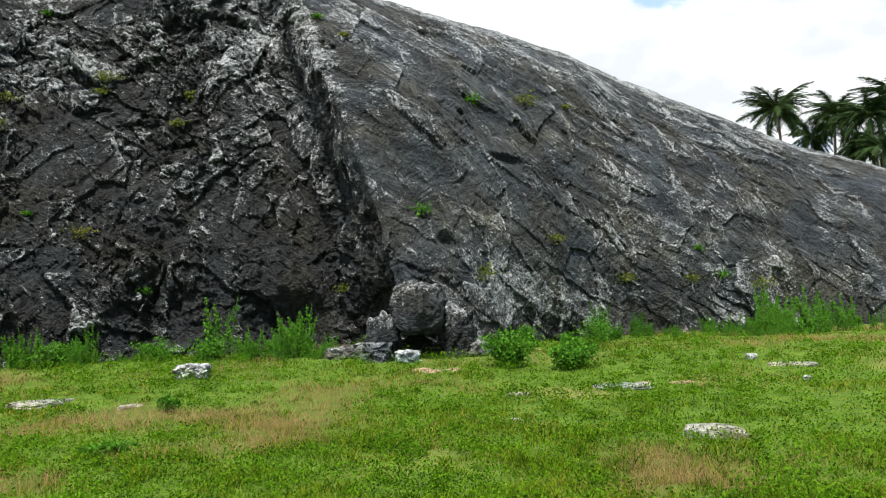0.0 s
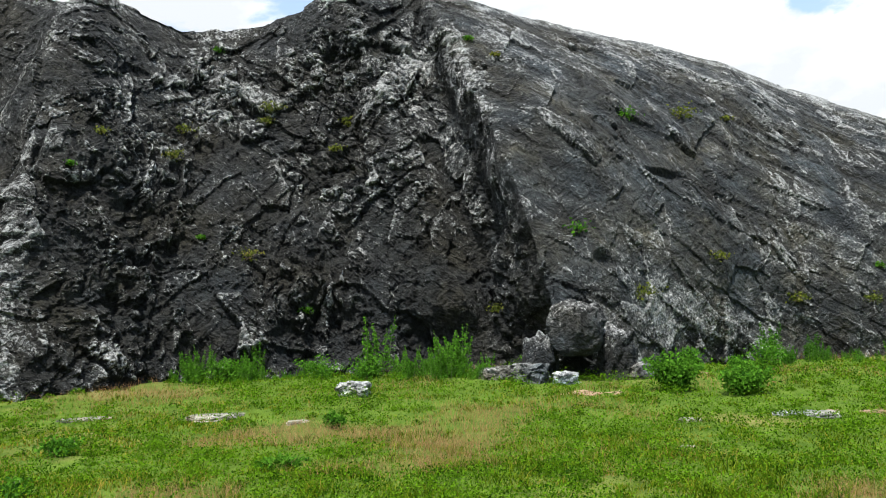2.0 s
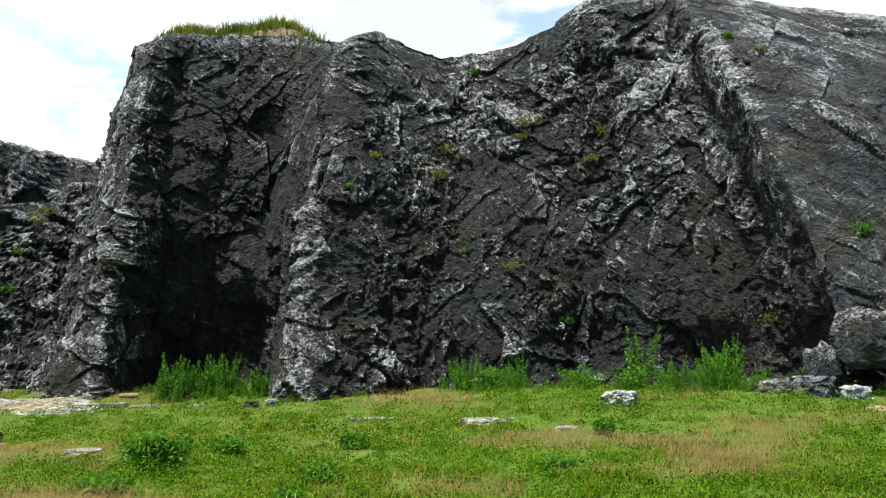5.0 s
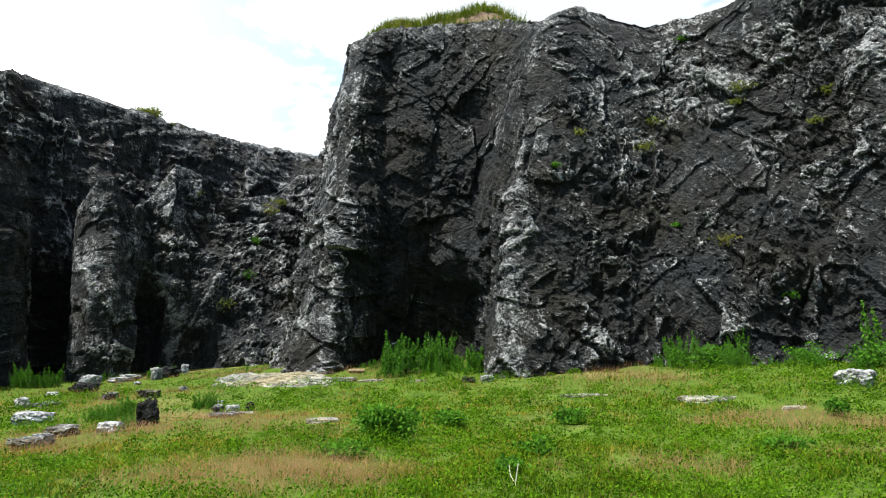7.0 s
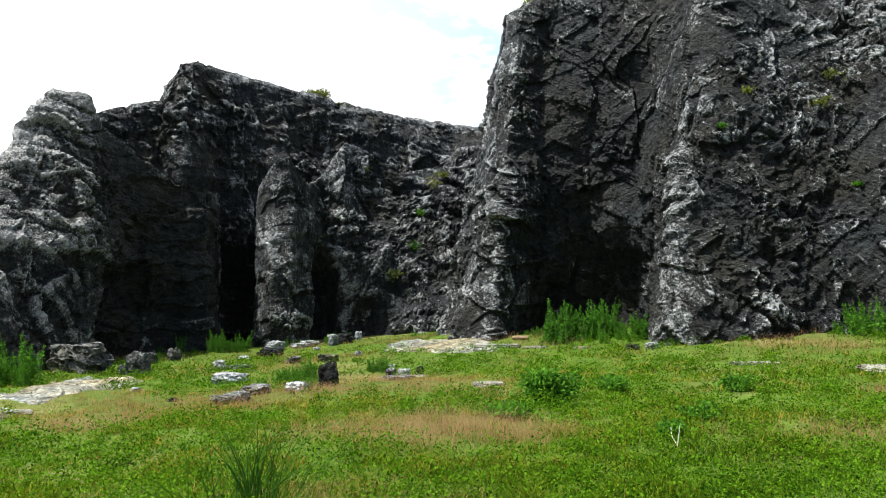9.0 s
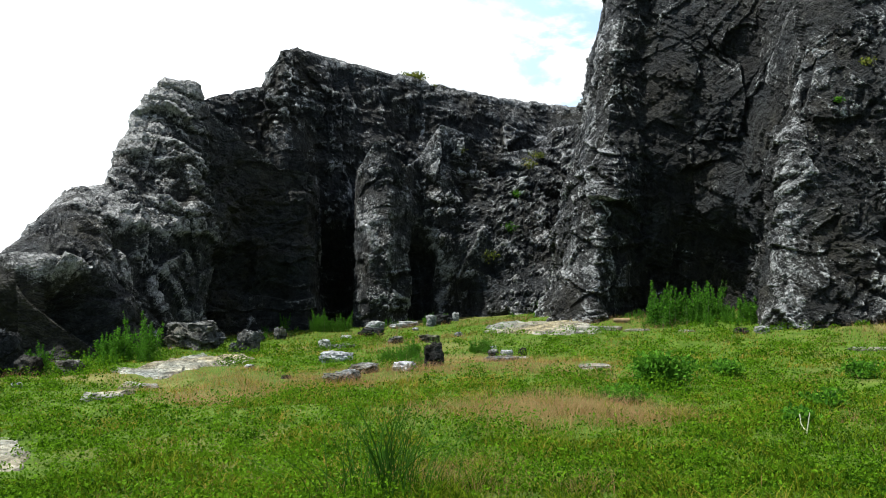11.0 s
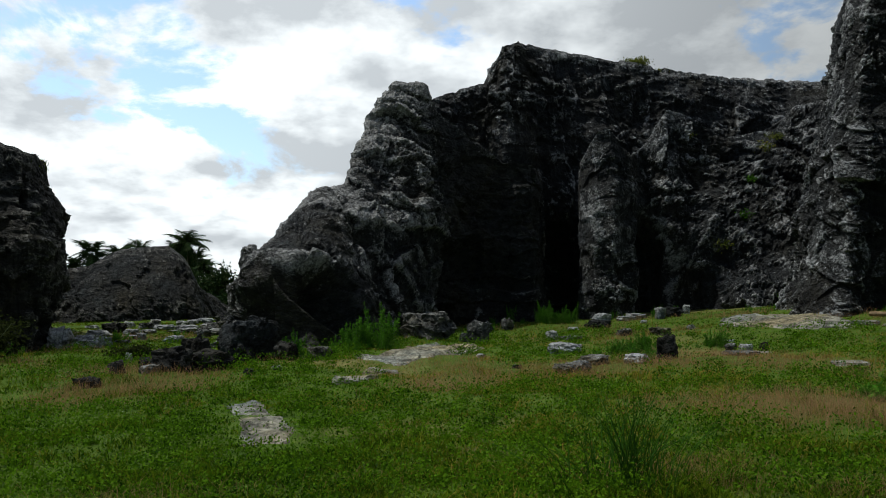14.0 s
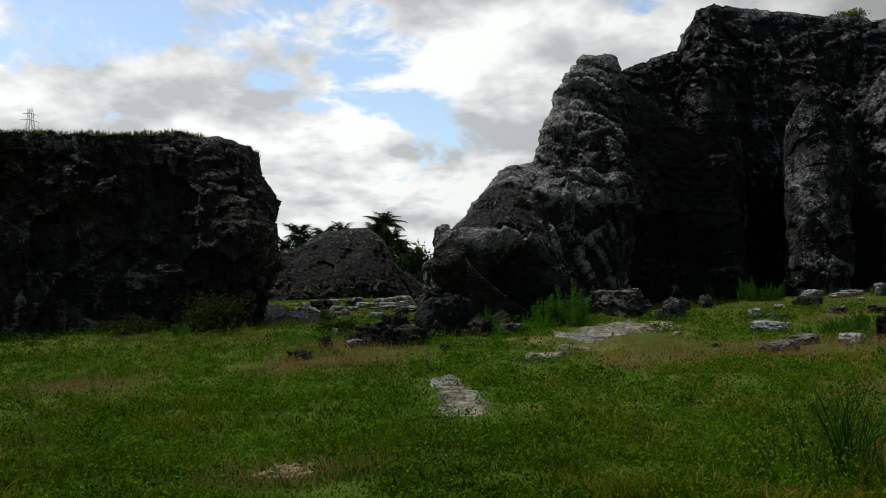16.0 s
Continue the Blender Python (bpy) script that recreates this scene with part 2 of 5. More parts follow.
ROCK_BLACK = rock_material("black_stone", (0.008, 0.0078, 0.0075), (0.02, 0.0192, 0.018), (0.16, 0.155, 0.15), 0.65, (1.0, 1.0, 1.0), 0.6)
SLAB = rock_material("bare_rock_floor", (0.085, 0.078, 0.063), (0.145, 0.135, 0.11), (0.3, 0.288, 0.25), 0.54, (1.0, 1.0, 1.0), 0.4)


def ground_material():
    m, tree, bsdf = material("meadow_soil_and_grass")
    pos = tree.nodes.new("ShaderNodeNewGeometry").outputs["Position"]
    patch = noise_node(tree, pos, 0.16, 5, 0.6, stretch=(0.7, 1.0, 1.0))
    fine = noise_node(tree, pos, 2.5, 8, 0.7)
    green = ramp_node(tree, [(0.35, (0.032, 0.062, 0.007)), (0.6, (0.07, 0.11, 0.014))])
    tree.links.new(fine.outputs[0], green.inputs[0])
    dry = ramp_node(tree, [(0.35, (0.12, 0.095, 0.03)), (0.6, (0.19, 0.145, 0.065))])
    tree.links.new(fine.outputs[0], dry.inputs[0])
    where = ramp_node(tree, [(0.56, (0, 0, 0)), (0.72, (1, 1, 1))])
    tree.links.new(patch.outputs[0], where.inputs[0])
    tree.links.new(mix_rgb(tree, green.outputs[0], dry.outputs[0], where.outputs[0]), bsdf.inputs["Base Color"])
    bsdf.inputs["Roughness"].default_value = 0.9
    bsdf.inputs["Specular IOR Level"].default_value = 0.05
    b = node(tree, "ShaderNodeBump", Strength=0.8, Distance=0.08)
    tree.links.new(fine.outputs[0], b.inputs["Height"])
    tree.links.new(b.outputs[0], bsdf.inputs["Normal"])
    return m


GROUND = ground_material()


def leaf_material(name, dark, light, dry=None, scale=0.25, through=0.35, parched=0.0):
    """Leaves or blades: each one its own tone, drifting over the place, some light through them."""
    m, tree, bsdf = material(name)
    geo = tree.nodes.new("ShaderNodeNewGeometry")
    drift = noise_node(tree, geo.outputs["Position"], scale, 5, 0.6)
    wide = noise_node(tree, geo.outputs["Position"], scale * 0.3, 4, 0.6)
    tone = mix_rgb(tree, mix_rgb(tree, drift.outputs[0], wide.outputs[0], 0.45), geo.outputs["Random Per Island"], 0.3)
    if parched:  # the middle of the meadow is drier
        off = node(tree, "ShaderNodeVectorMath", operation="DISTANCE")
        tree.links.new(geo.outputs["Position"], off.inputs[0])
        off.inputs[1].default_value = (-18, 10, 0)
        tone = scalar(tree, "ADD", tone, between(tree, off.outputs["Value"], 4.0, 13.0, parched, 0.0))
    r = ramp_node(tree, [(0.36, dark), (0.58, light)] + ([(0.72, dry)] if dry else []))
    tree.links.new(tone, r.inputs[0])
    tree.links.new(r.outputs[0], bsdf.inputs["Base Color"])
    bsdf.inputs["Roughness"].default_value = 0.55
    bsdf.inputs["Specular IOR Level"].default_value = 0.02
    glow = tree.nodes.new("ShaderNodeBsdfTranslucent")
    tree.links.new(r.outputs[0], glow.inputs[0])
    mix = tree.nodes.new("ShaderNodeMixShader")
    mix.inputs[0].default_value = through
    tree.links.new(bsdf.outputs[0], mix.inputs[1])
    tree.links.new(glow.outputs[0], mix.inputs[2])
    tree.links.new(mix.outputs[0], tree.nodes["Material Output"].inputs[0])
    return m


GRASS = leaf_material("meadow_grass", (0.02, 0.052, 0.002), (0.113, 0.162, 0.006), (0.25, 0.175, 0.035), 0.6, parched=0.2)
HERB = leaf_material("herb_leaves", (0.017, 0.05, 0.002), (0.09, 0.182, 0.006), scale=0.9)
SEED = leaf_material("reddish_seed_grass", (0.19, 0.115, 0.05), (0.32, 0.19, 0.095))
SHRUB = leaf_material("shrub_leaves", (0.02, 0.068, 0.006), (0.075, 0.185, 0.014))
WEED = leaf_material("tall_weed_leaves", (0.022, 0.078, 0.006), (0.085, 0.21, 0.016))
OLIVE = leaf_material("ledge_tuft_leaves", (0.05, 0.07, 0.012), (0.15, 0.17, 0.028), (0.2, 0.15, 0.05))
DULL = leaf_material("dull_shrub_leaves", (0.014, 0.02, 0.005), (0.04, 0.05, 0.013))
RUSH = leaf_material("rush_blades", (0.018, 0.055, 0.006), (0.045, 0.115, 0.012))
PALM = leaf_material("palm_fronds", (0.007, 0.017, 0.005), (0.024, 0.045, 0.012), (0.07, 0.07, 0.028), through=0.12)


def plain_material(name, colour, rough=0.8, metal=0.0):
    m, tree, bsdf = material(name)
    pos = tree.nodes.new("ShaderNodeNewGeometry").outputs["Position"]
    n = noise_node(tree, pos, 6.0, 7, 0.65)
    r = ramp_node(tree, [(0.3, tuple(c * 0.55 for c in colour)), (0.7, tuple(min(1, c * 1.3) for c in colour))])
    tree.links.new(n.outputs[0], r.inputs[0])
    tree.links.new(r.outputs[0], bsdf.inputs["Base Color"])
    bsdf.inputs["Roughness"].default_value, bsdf.inputs["Metallic"].default_value = rough, metal
    return m


BARK = plain_material("bark", (0.13, 0.1, 0.07))
STEM = plain_material("green_stem", (0.09, 0.12, 0.04))
STRAW = plain_material("dry_straw_stick", (0.5, 0.46, 0.33))
LOGWOOD = plain_material("weathered_orange_wood", (0.2, 0.13, 0.06))
STEEL = plain_material("galvanised_steel", (0.35, 0.35, 0.36), 0.5, 0.6)


# ---- noise in arrays ----
def scatter(*ints):
    """Numbers 0 to 1 from whole numbers, always the same."""
    h = np.zeros_like(ints[0], dtype=np.uint32)
    for k, i in enumerate(ints):
        h = (h ^ (i.astype(np.int64) & 0xFFFFFFFF).astype(np.uint32)) * np.uint32(2654435761 + 2 * 40503 * k)
        h ^= h >> np.uint32(15)
    h = h * np.uint32(2246822519)
    h ^= h >> np.uint32(13)
    h = h * np.uint32(3266489917)
    h ^= h >> np.uint32(16)
    return h.astype(np.float64) / 4294967295.0


def value_noise(p, seed=0):
    i = np.floor(p).astype(np.int64)
    w = p - i
    w = w * w * w * (w * (w * 6 - 15) + 10)
    total = 0
    for dx in (0, 1):
        for dy in (0, 1):
            for dz in (0, 1):
                k = scatter(i[:, 0] + dx, i[:, 1] + dy, i[:, 2] + dz, np.full(len(p), seed))
                total = total + k * (w[:, 0] if dx else 1 - w[:, 0]) * (w[:, 1] if dy else 1 - w[:, 1]) * (w[:, 2] if dz else 1 - w[:, 2])
    return total * 2 - 1


def fbm(p, octaves=4, seed=0, gain=0.5):
    total, amp = 0, 1.0
    for o in range(octaves):
        total = total + amp * value_noise(p * 2.03**o + 17.3 * o, seed + o)
        amp *= gain
    return total


def facets(p, seed=0):
    """Broken faces: each cell is a tilted plane; also how near its edge is."""
    i = np.floor(p).astype(np.int64)
    best, second = np.full(len(p), 9.0), np.full(len(p), 9.0)
    value = np.zeros(len(p))
    s = np.full(len(p), seed)
    for dx in (-1, 0, 1):
        for dy in (-1, 0, 1):
            for dz in (-1, 0, 1):
                c = (i[:, 0] + dx, i[:, 1] + dy, i[:, 2] + dz)
                at = np.stack([c[k] + scatter(*c, s + k + 1) for k in range(3)], 1)
                off = p - at
                far = np.sqrt((off**2).sum(1))
                tilt = np.stack([scatter(*c, s + k + 7) for k in range(3)], 1) * 2 - 1
                here = (tilt * off).sum(1) + 0.5 * (scatter(*c, s + 11) * 2 - 1)
                near = far < best
                second = np.where(near, best, np.minimum(second, far))
                value = np.where(near, here, value)
                best = np.where(near, far, best)
    return value, second - best


def blocks(p, seed=0):
    """Angular blocks that meet in sharp clefts, with no jumps between them."""
    i = np.floor(p).astype(np.int64)
    value = np.full(len(p), -9.0)
    s = np.full(len(p), seed)
    for dx in (-1, 0, 1):
        for dy in (-1, 0, 1):
            for dz in (-1, 0, 1):
                c = (i[:, 0] + dx, i[:, 1] + dy, i[:, 2] + dz)
                r = [scatter(*c, s + k + 1) for k in range(10)]
                off = p - np.stack([c[k] + r[k] for k in range(3)], 1)
                one = (r[3] * 2 - 1) * off[:, 0] + (r[4] * 2 - 1) * off[:, 1] + (r[5] * 2 - 1) * off[:, 2]
                two = (r[6] * 2 - 1) * off[:, 0] + (r[7] * 2 - 1) * off[:, 1] + (r[8] * 2 - 1) * off[:, 2]
                away = np.maximum(np.maximum(np.abs(one) * 1.5, np.abs(two) * 1.5), 0.55 * np.sqrt((off**2).sum(1)))
                value = np.maximum(value, 0.5 * r[9] - away)
    return value


def sheets(p, way, gap, seed):
    """Sheets of rock between joints across one direction: each swells out along it, then breaks off in a step."""
    way = np.array(way, float) / np.linalg.norm(way)
    s = p @ way / gap + 0.22 * fbm(p / (gap * 3), 3, seed)
    k = np.floor(s).astype(np.int64)
    jag = scatter(k, np.full(len(p), seed))
    ramp = (s - k - 0.5) * np.where(jag > 0.4, -1, 1) * (0.5 + jag)
    return gap * ramp * np.clip(0.35 + 1.6 * fbm(p / (gap * 2.5) + 5.1 * jag[:, None], 2, seed + 3), 0, 1)


def rock_relief(p, seed=0, old=0.0):
    """How far the rock stands out at each place, in metres; old: where it is long weathered, smooth and bedded."""
    warp = np.stack([fbm(p / 3 + 31 * k, 2, seed + 50 + k) for k in range(3)], 1)
    curl = np.stack([fbm(p / 0.5 + 13 * k, 3, seed + 60 + k) for k in range(3)], 1)
    q = p + 0.4 * warp + 0.03 * curl
    lean = p + 0.16 * warp + 0.05 * curl
    big = blocks(q / (2.4, 2.4, 4.0), seed)
    step, _ = facets(q / (1.7, 1.7, 2.3), seed + 40)
    chip, edge = facets(q / (0.55, 0.55, 0.6), seed + 45)
    flake, _ = facets(lean / (0.26, 0.26, 0.22), seed + 47)
    # some stretches are broken, others smooth
    broken = np.clip(0.75 + 1.1 * fbm(p / 2.6, 3, seed + 9), 0.15, 1.5)
    fresh = 1 - 0.75 * old
    d = 0.45 * fbm(p / 5.5, 3, seed + 3) + fresh * (0.42 * (big + 0.2) + 0.32 * step + broken * (0.18 * chip + 0.09 * flake - 0.05 * np.exp(-edge / 0.05)))
    for way, gap, much in (((0.5, 0.1, 0.86), 1.5, 0.13), ((0.8, 0.2, -0.56), 1.1, 0.13), ((-0.78, 0.0, 0.62), 0.6, 0.24), ((0.6, 0.1, 0.75), 0.33, 0.3)):
        d = d + fresh * much * sheets(lean, way, gap, seed + int(gap * 100))
    d = d + 0.55 * old * (0.25 * step + 0.12 * broken * chip + 0.34 * sheets(lean, (0.12, 0.3, 0.95), 1.6, seed + 81) + 0.38 * sheets(lean, (0.3, 0.2, 0.93), 0.6, seed + 82) + 0.2 * sheets(lean, (0.9, 0.1, 0.3), 1.9, seed + 83))
    return d + 0.045 * fbm(p / 0.3, 3, seed + 5)


def mesh_object(name, verts, quads, mat, smooth=False):
    me = bpy.data.meshes.new(name)
    me.vertices.add(len(verts))
    me.vertices.foreach_set("co", np.asarray(verts, np.float32).ravel())
    quads = np.asarray(quads, np.int32)
    n, k = quads.shape
    me.loops.add(n * k)
    me.loops.foreach_set("vertex_index", quads.ravel())
    me.polygons.add(n)
    me.polygons.foreach_set("loop_start", np.arange(0, n * k, k, dtype=np.int32))
    me.update(calc_edges=True)
    me.validate()
    me.polygons.foreach_set("use_smooth", np.full(n, smooth))
    me.materials.append(mat)
    return new(name, me)


def grid_quads(nu, nv):
    a = np.arange(nu * nv).reshape(nu, nv)
    return np.stack([a[:-1, :-1].ravel(), a[1:, :-1].ravel(), a[1:, 1:].ravel(), a[:-1, 1:].ravel()], 1)


def ground_height(x, y):
    s = np.clip((y - 13) / 15, 0, 1)
    s = s * s * (3 - 2 * s)
    z = -0.45 + 0.75 * s + 0.45 * np.exp(-((x + 25) ** 2 + (y - 21) ** 2) / 60)
    r = np.hypot(x, y)
    p = np.stack([x, y, 0 * x], 1)
    return z + 0.09 * fbm(p / 4.0, 3, 90) * np.clip(r / 10, 0.3, 1) + 0.05 * fbm(p / 0.9, 2, 95) + 0.004 * np.clip(r - 60, 0, 400)


def ground_at(x, y):
    return float(ground_height(np.array([float(x)]), np.array([float(y)]))[0])


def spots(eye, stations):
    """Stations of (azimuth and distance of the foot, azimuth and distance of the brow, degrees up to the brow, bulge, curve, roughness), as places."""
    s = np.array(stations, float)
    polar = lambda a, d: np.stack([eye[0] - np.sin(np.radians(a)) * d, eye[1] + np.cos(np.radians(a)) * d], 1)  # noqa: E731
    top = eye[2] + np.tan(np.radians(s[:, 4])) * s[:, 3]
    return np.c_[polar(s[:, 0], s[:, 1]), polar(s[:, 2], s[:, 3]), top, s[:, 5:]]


def cliff(name, stations, mat, step=0.1, seed=0, back=22.0, soft=0.3, foot=1.0, dents=(), ledges=0.0, change=None, dip=0.0, fall=0.25, pale=()):
    """A rock face through placed stations, broken by relief. dents: (x, y, z, reach across, reach up, depth)."""
    s = stations
    low, high = s[:, 0:2], s[:, 2:4]
    mid = (low + high) / 2
    run = np.r_[0, np.cumsum(np.linalg.norm(np.diff(mid, axis=0), axis=1) + 0.4)]
    u = np.arange(0, run[-1], step)
    k = max(1, int(soft / step))
    kernel = np.hanning(2 * k + 3)[1:-1]
    kernel /= kernel.sum()

    def along(values):
        v = np.interp(u, run, values)
        return np.convolve(np.pad(v, k, mode="edge"), kernel, mode="valid")

    low = np.stack([along(low[:, 0]), along(low[:, 1])], 1)
    high = np.stack([along(high[:, 0]), along(high[:, 1])], 1)
    top, bulge, curve, rough = (along(s[:, c]) for c in (4, 5, 6, 7))
    base = ground_height(low[:, 0], low[:, 1]) - foot
    count = int((top - base).max() / step)
    out = (low + high) / 2
    out = -out / np.linalg.norm(out, axis=1)[:, None]
    rows, fade = [], []
    for v in np.linspace(0, 1, count):
        xy = low + (high - low) * (v**curve)[:, None] + out * (bulge * math.sin(math.pi * v))[:, None]
        rows.append(np.c_[xy, base + (top - base) * v])
        fade.append(1 - 0.6 * max(0.0, v - 0.86) / 0.14)
    for far in (0.03, 0.06, 0.12, 0.25, 0.5, 1.0):
        rows.append(np.c_[high - out * far * back, top - fall * max(0.0, far - 0.05) * back])
        fade.append(0.35)
    grid = np.stack(rows, 1)
    nu, nv = grid.shape[:2]
    normal = np.cross(np.gradient(grid, axis=0), np.gradient(grid, axis=1))
    normal /= np.linalg.norm(normal, axis=2)[:, :, None] + 1e-9
    facing = np.sign((normal[:, : nv // 2, :2] * out[:, None, :]).sum(2).mean()) or 1
    normal = (normal * facing).reshape(-1, 3)
    p = grid.reshape(-1, 3)
    q = p.copy()
    if dip:
        east = np.clip(p[:, 0] + 3, 0, 80)
        q[:, 2] += dip * east
    old = 0.0
    if change is not None:
        old = np.clip(np.repeat((run[change] - u) / 1.6 + 0.5, nv) + 0.5 * fbm(p / 2.0, 3, seed + 77), 0, 1)
    relief = rock_relief(q, seed, old) * np.repeat(rough, nv) * np.tile(fade, nu)
    if ledges:
        layer = p[:, 2] / 0.85 + 0.7 * fbm(p / 3.0, 3, seed + 70)
        part = layer - np.floor(layer)
        proud = scatter(np.floor(layer).astype(np.int64), np.floor(p[:, 0] / 2.5).astype(np.int64)) - 0.3
        relief += ledges * proud * np.clip(np.minimum(part, 1 - part) * 9, 0, 1)
    for x, y, z, across, up, depth in dents:
        off = ((p[:, 0] - x) ** 2 + (p[:, 1] - y) ** 2) / across**2 + (p[:, 2] - z) ** 2 / up**2
        relief -= depth * np.exp(-(off**2.4))
    # worn, pale edges stand proud of what lies round them
    r = relief.reshape(nu, nv)
    wear = 0
    for w, share in ((1, 0.35), (2, 0.25)):
        pad = np.pad(r, w, mode="edge").cumsum(0).cumsum(1)
        pad = np.pad(pad, ((1, 0), (1, 0)))
        n = 2 * w + 1
        mean = (pad[n:, n:] - pad[:-n, n:] - pad[n:, :-n] + pad[:-n, :-n]) / n**2
        wear = wear + np.clip((r - mean) / (share * w * step), -0.5, 1) / 2
    p = p + normal * relief[:, None]
    # arrises stand out of the wide form, and bleach
    w = max(2, int(0.8 / step))
    whole = np.pad(p.reshape(nu, nv, 3), ((w, w), (w, w), (0, 0)), mode="edge").cumsum(0).cumsum(1)
    whole = np.pad(whole, ((1, 0), (1, 0), (0, 0)))
    n = 2 * w + 1
    mean = (whole[n:, n:] - whole[:-n, n:] - whole[n:, :-n] + whole[:-n, :-n]) / n**2
    bleach = np.clip(((p - mean.reshape(-1, 3)) * normal).sum(1) / 0.3, -0.6, 0.8)
    # bleached and lichen spots, together with sunlight and shade painted into the colour
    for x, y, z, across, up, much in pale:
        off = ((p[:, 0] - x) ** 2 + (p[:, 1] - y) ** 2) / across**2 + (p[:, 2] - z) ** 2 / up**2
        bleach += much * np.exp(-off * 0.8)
    ob = mesh_object(name, p, grid_quads(nu, nv), mat)
    toned = ob.data.attributes.new("bleach", "FLOAT", "POINT")
    toned.data.foreach_set("value", bleach.astype(np.float32))
    at = ob.data.attributes.new("wear", "FLOAT", "POINT")
    at.data.foreach_set("value", wear.ravel().astype(np.float32))
    if change is not None:
        aged = ob.data.attributes.new("weather", "FLOAT", "POINT")
        aged.data.foreach_set("value", old.astype(np.float32))
    return ob


# ---- ground ----
def ground():
    r = np.r_[np.linspace(0.0, 1.5, 4), np.geomspace(2, 60, 300), np.geomspace(64, 3000, 40)]
    a = np.linspace(0, 2 * np.pi, 721)
    rr, aa = np.meshgrid(r, a, indexing="ij")
    x, y = (rr * np.cos(aa)).ravel(), (rr * np.sin(aa)).ravel()
    p = np.stack([x, y, ground_height(x, y)], 1)
    ob = mesh_object("ground", p, grid_quads(len(r), len(a)), GROUND, True)
    return tagged(ob, "uneven green and reddish grass meadow on a quarry floor", "meadow", kind="structure")


ground()

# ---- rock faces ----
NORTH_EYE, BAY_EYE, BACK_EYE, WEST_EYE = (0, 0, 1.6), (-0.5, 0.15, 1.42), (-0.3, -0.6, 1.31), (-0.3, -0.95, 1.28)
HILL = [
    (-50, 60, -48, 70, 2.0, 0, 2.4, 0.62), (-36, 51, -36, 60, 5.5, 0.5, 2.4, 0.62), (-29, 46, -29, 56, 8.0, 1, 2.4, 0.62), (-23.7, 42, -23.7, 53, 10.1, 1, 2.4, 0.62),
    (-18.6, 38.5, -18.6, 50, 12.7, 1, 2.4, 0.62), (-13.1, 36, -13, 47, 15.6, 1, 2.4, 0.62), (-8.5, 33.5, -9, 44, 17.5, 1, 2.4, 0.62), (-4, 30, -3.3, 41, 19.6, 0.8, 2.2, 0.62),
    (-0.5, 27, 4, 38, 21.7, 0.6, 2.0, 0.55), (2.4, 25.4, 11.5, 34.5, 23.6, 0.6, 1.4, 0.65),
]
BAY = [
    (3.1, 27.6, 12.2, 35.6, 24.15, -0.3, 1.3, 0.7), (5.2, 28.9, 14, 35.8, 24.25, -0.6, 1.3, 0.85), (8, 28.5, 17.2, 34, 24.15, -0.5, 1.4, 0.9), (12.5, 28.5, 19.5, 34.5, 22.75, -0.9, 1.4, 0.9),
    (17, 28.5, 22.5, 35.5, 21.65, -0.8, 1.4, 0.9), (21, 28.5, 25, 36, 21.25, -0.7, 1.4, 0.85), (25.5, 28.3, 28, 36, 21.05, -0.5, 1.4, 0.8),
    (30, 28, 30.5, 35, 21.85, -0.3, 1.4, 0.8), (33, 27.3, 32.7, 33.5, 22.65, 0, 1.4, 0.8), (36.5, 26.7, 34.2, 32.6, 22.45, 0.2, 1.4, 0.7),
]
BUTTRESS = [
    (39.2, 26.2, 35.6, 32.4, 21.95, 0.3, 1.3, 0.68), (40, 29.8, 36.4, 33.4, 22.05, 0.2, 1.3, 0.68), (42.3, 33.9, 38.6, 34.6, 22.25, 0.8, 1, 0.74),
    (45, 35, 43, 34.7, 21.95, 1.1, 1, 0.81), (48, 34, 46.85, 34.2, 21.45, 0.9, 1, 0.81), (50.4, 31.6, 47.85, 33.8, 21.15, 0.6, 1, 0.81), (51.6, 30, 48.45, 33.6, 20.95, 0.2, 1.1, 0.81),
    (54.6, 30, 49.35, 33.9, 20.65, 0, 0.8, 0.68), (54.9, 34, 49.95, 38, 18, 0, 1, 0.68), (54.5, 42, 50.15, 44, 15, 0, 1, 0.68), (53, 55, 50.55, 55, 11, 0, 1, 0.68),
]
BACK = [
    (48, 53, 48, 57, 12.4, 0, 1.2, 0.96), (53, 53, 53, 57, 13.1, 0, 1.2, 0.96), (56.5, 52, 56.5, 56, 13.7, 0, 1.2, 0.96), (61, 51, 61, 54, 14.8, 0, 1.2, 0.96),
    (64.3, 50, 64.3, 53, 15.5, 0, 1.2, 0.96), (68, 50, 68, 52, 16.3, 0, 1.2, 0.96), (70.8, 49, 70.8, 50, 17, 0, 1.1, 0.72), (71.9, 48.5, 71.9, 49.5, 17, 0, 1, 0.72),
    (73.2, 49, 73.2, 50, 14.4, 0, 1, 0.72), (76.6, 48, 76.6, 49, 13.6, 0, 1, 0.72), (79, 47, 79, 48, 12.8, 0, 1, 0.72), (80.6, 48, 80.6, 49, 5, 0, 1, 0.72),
]
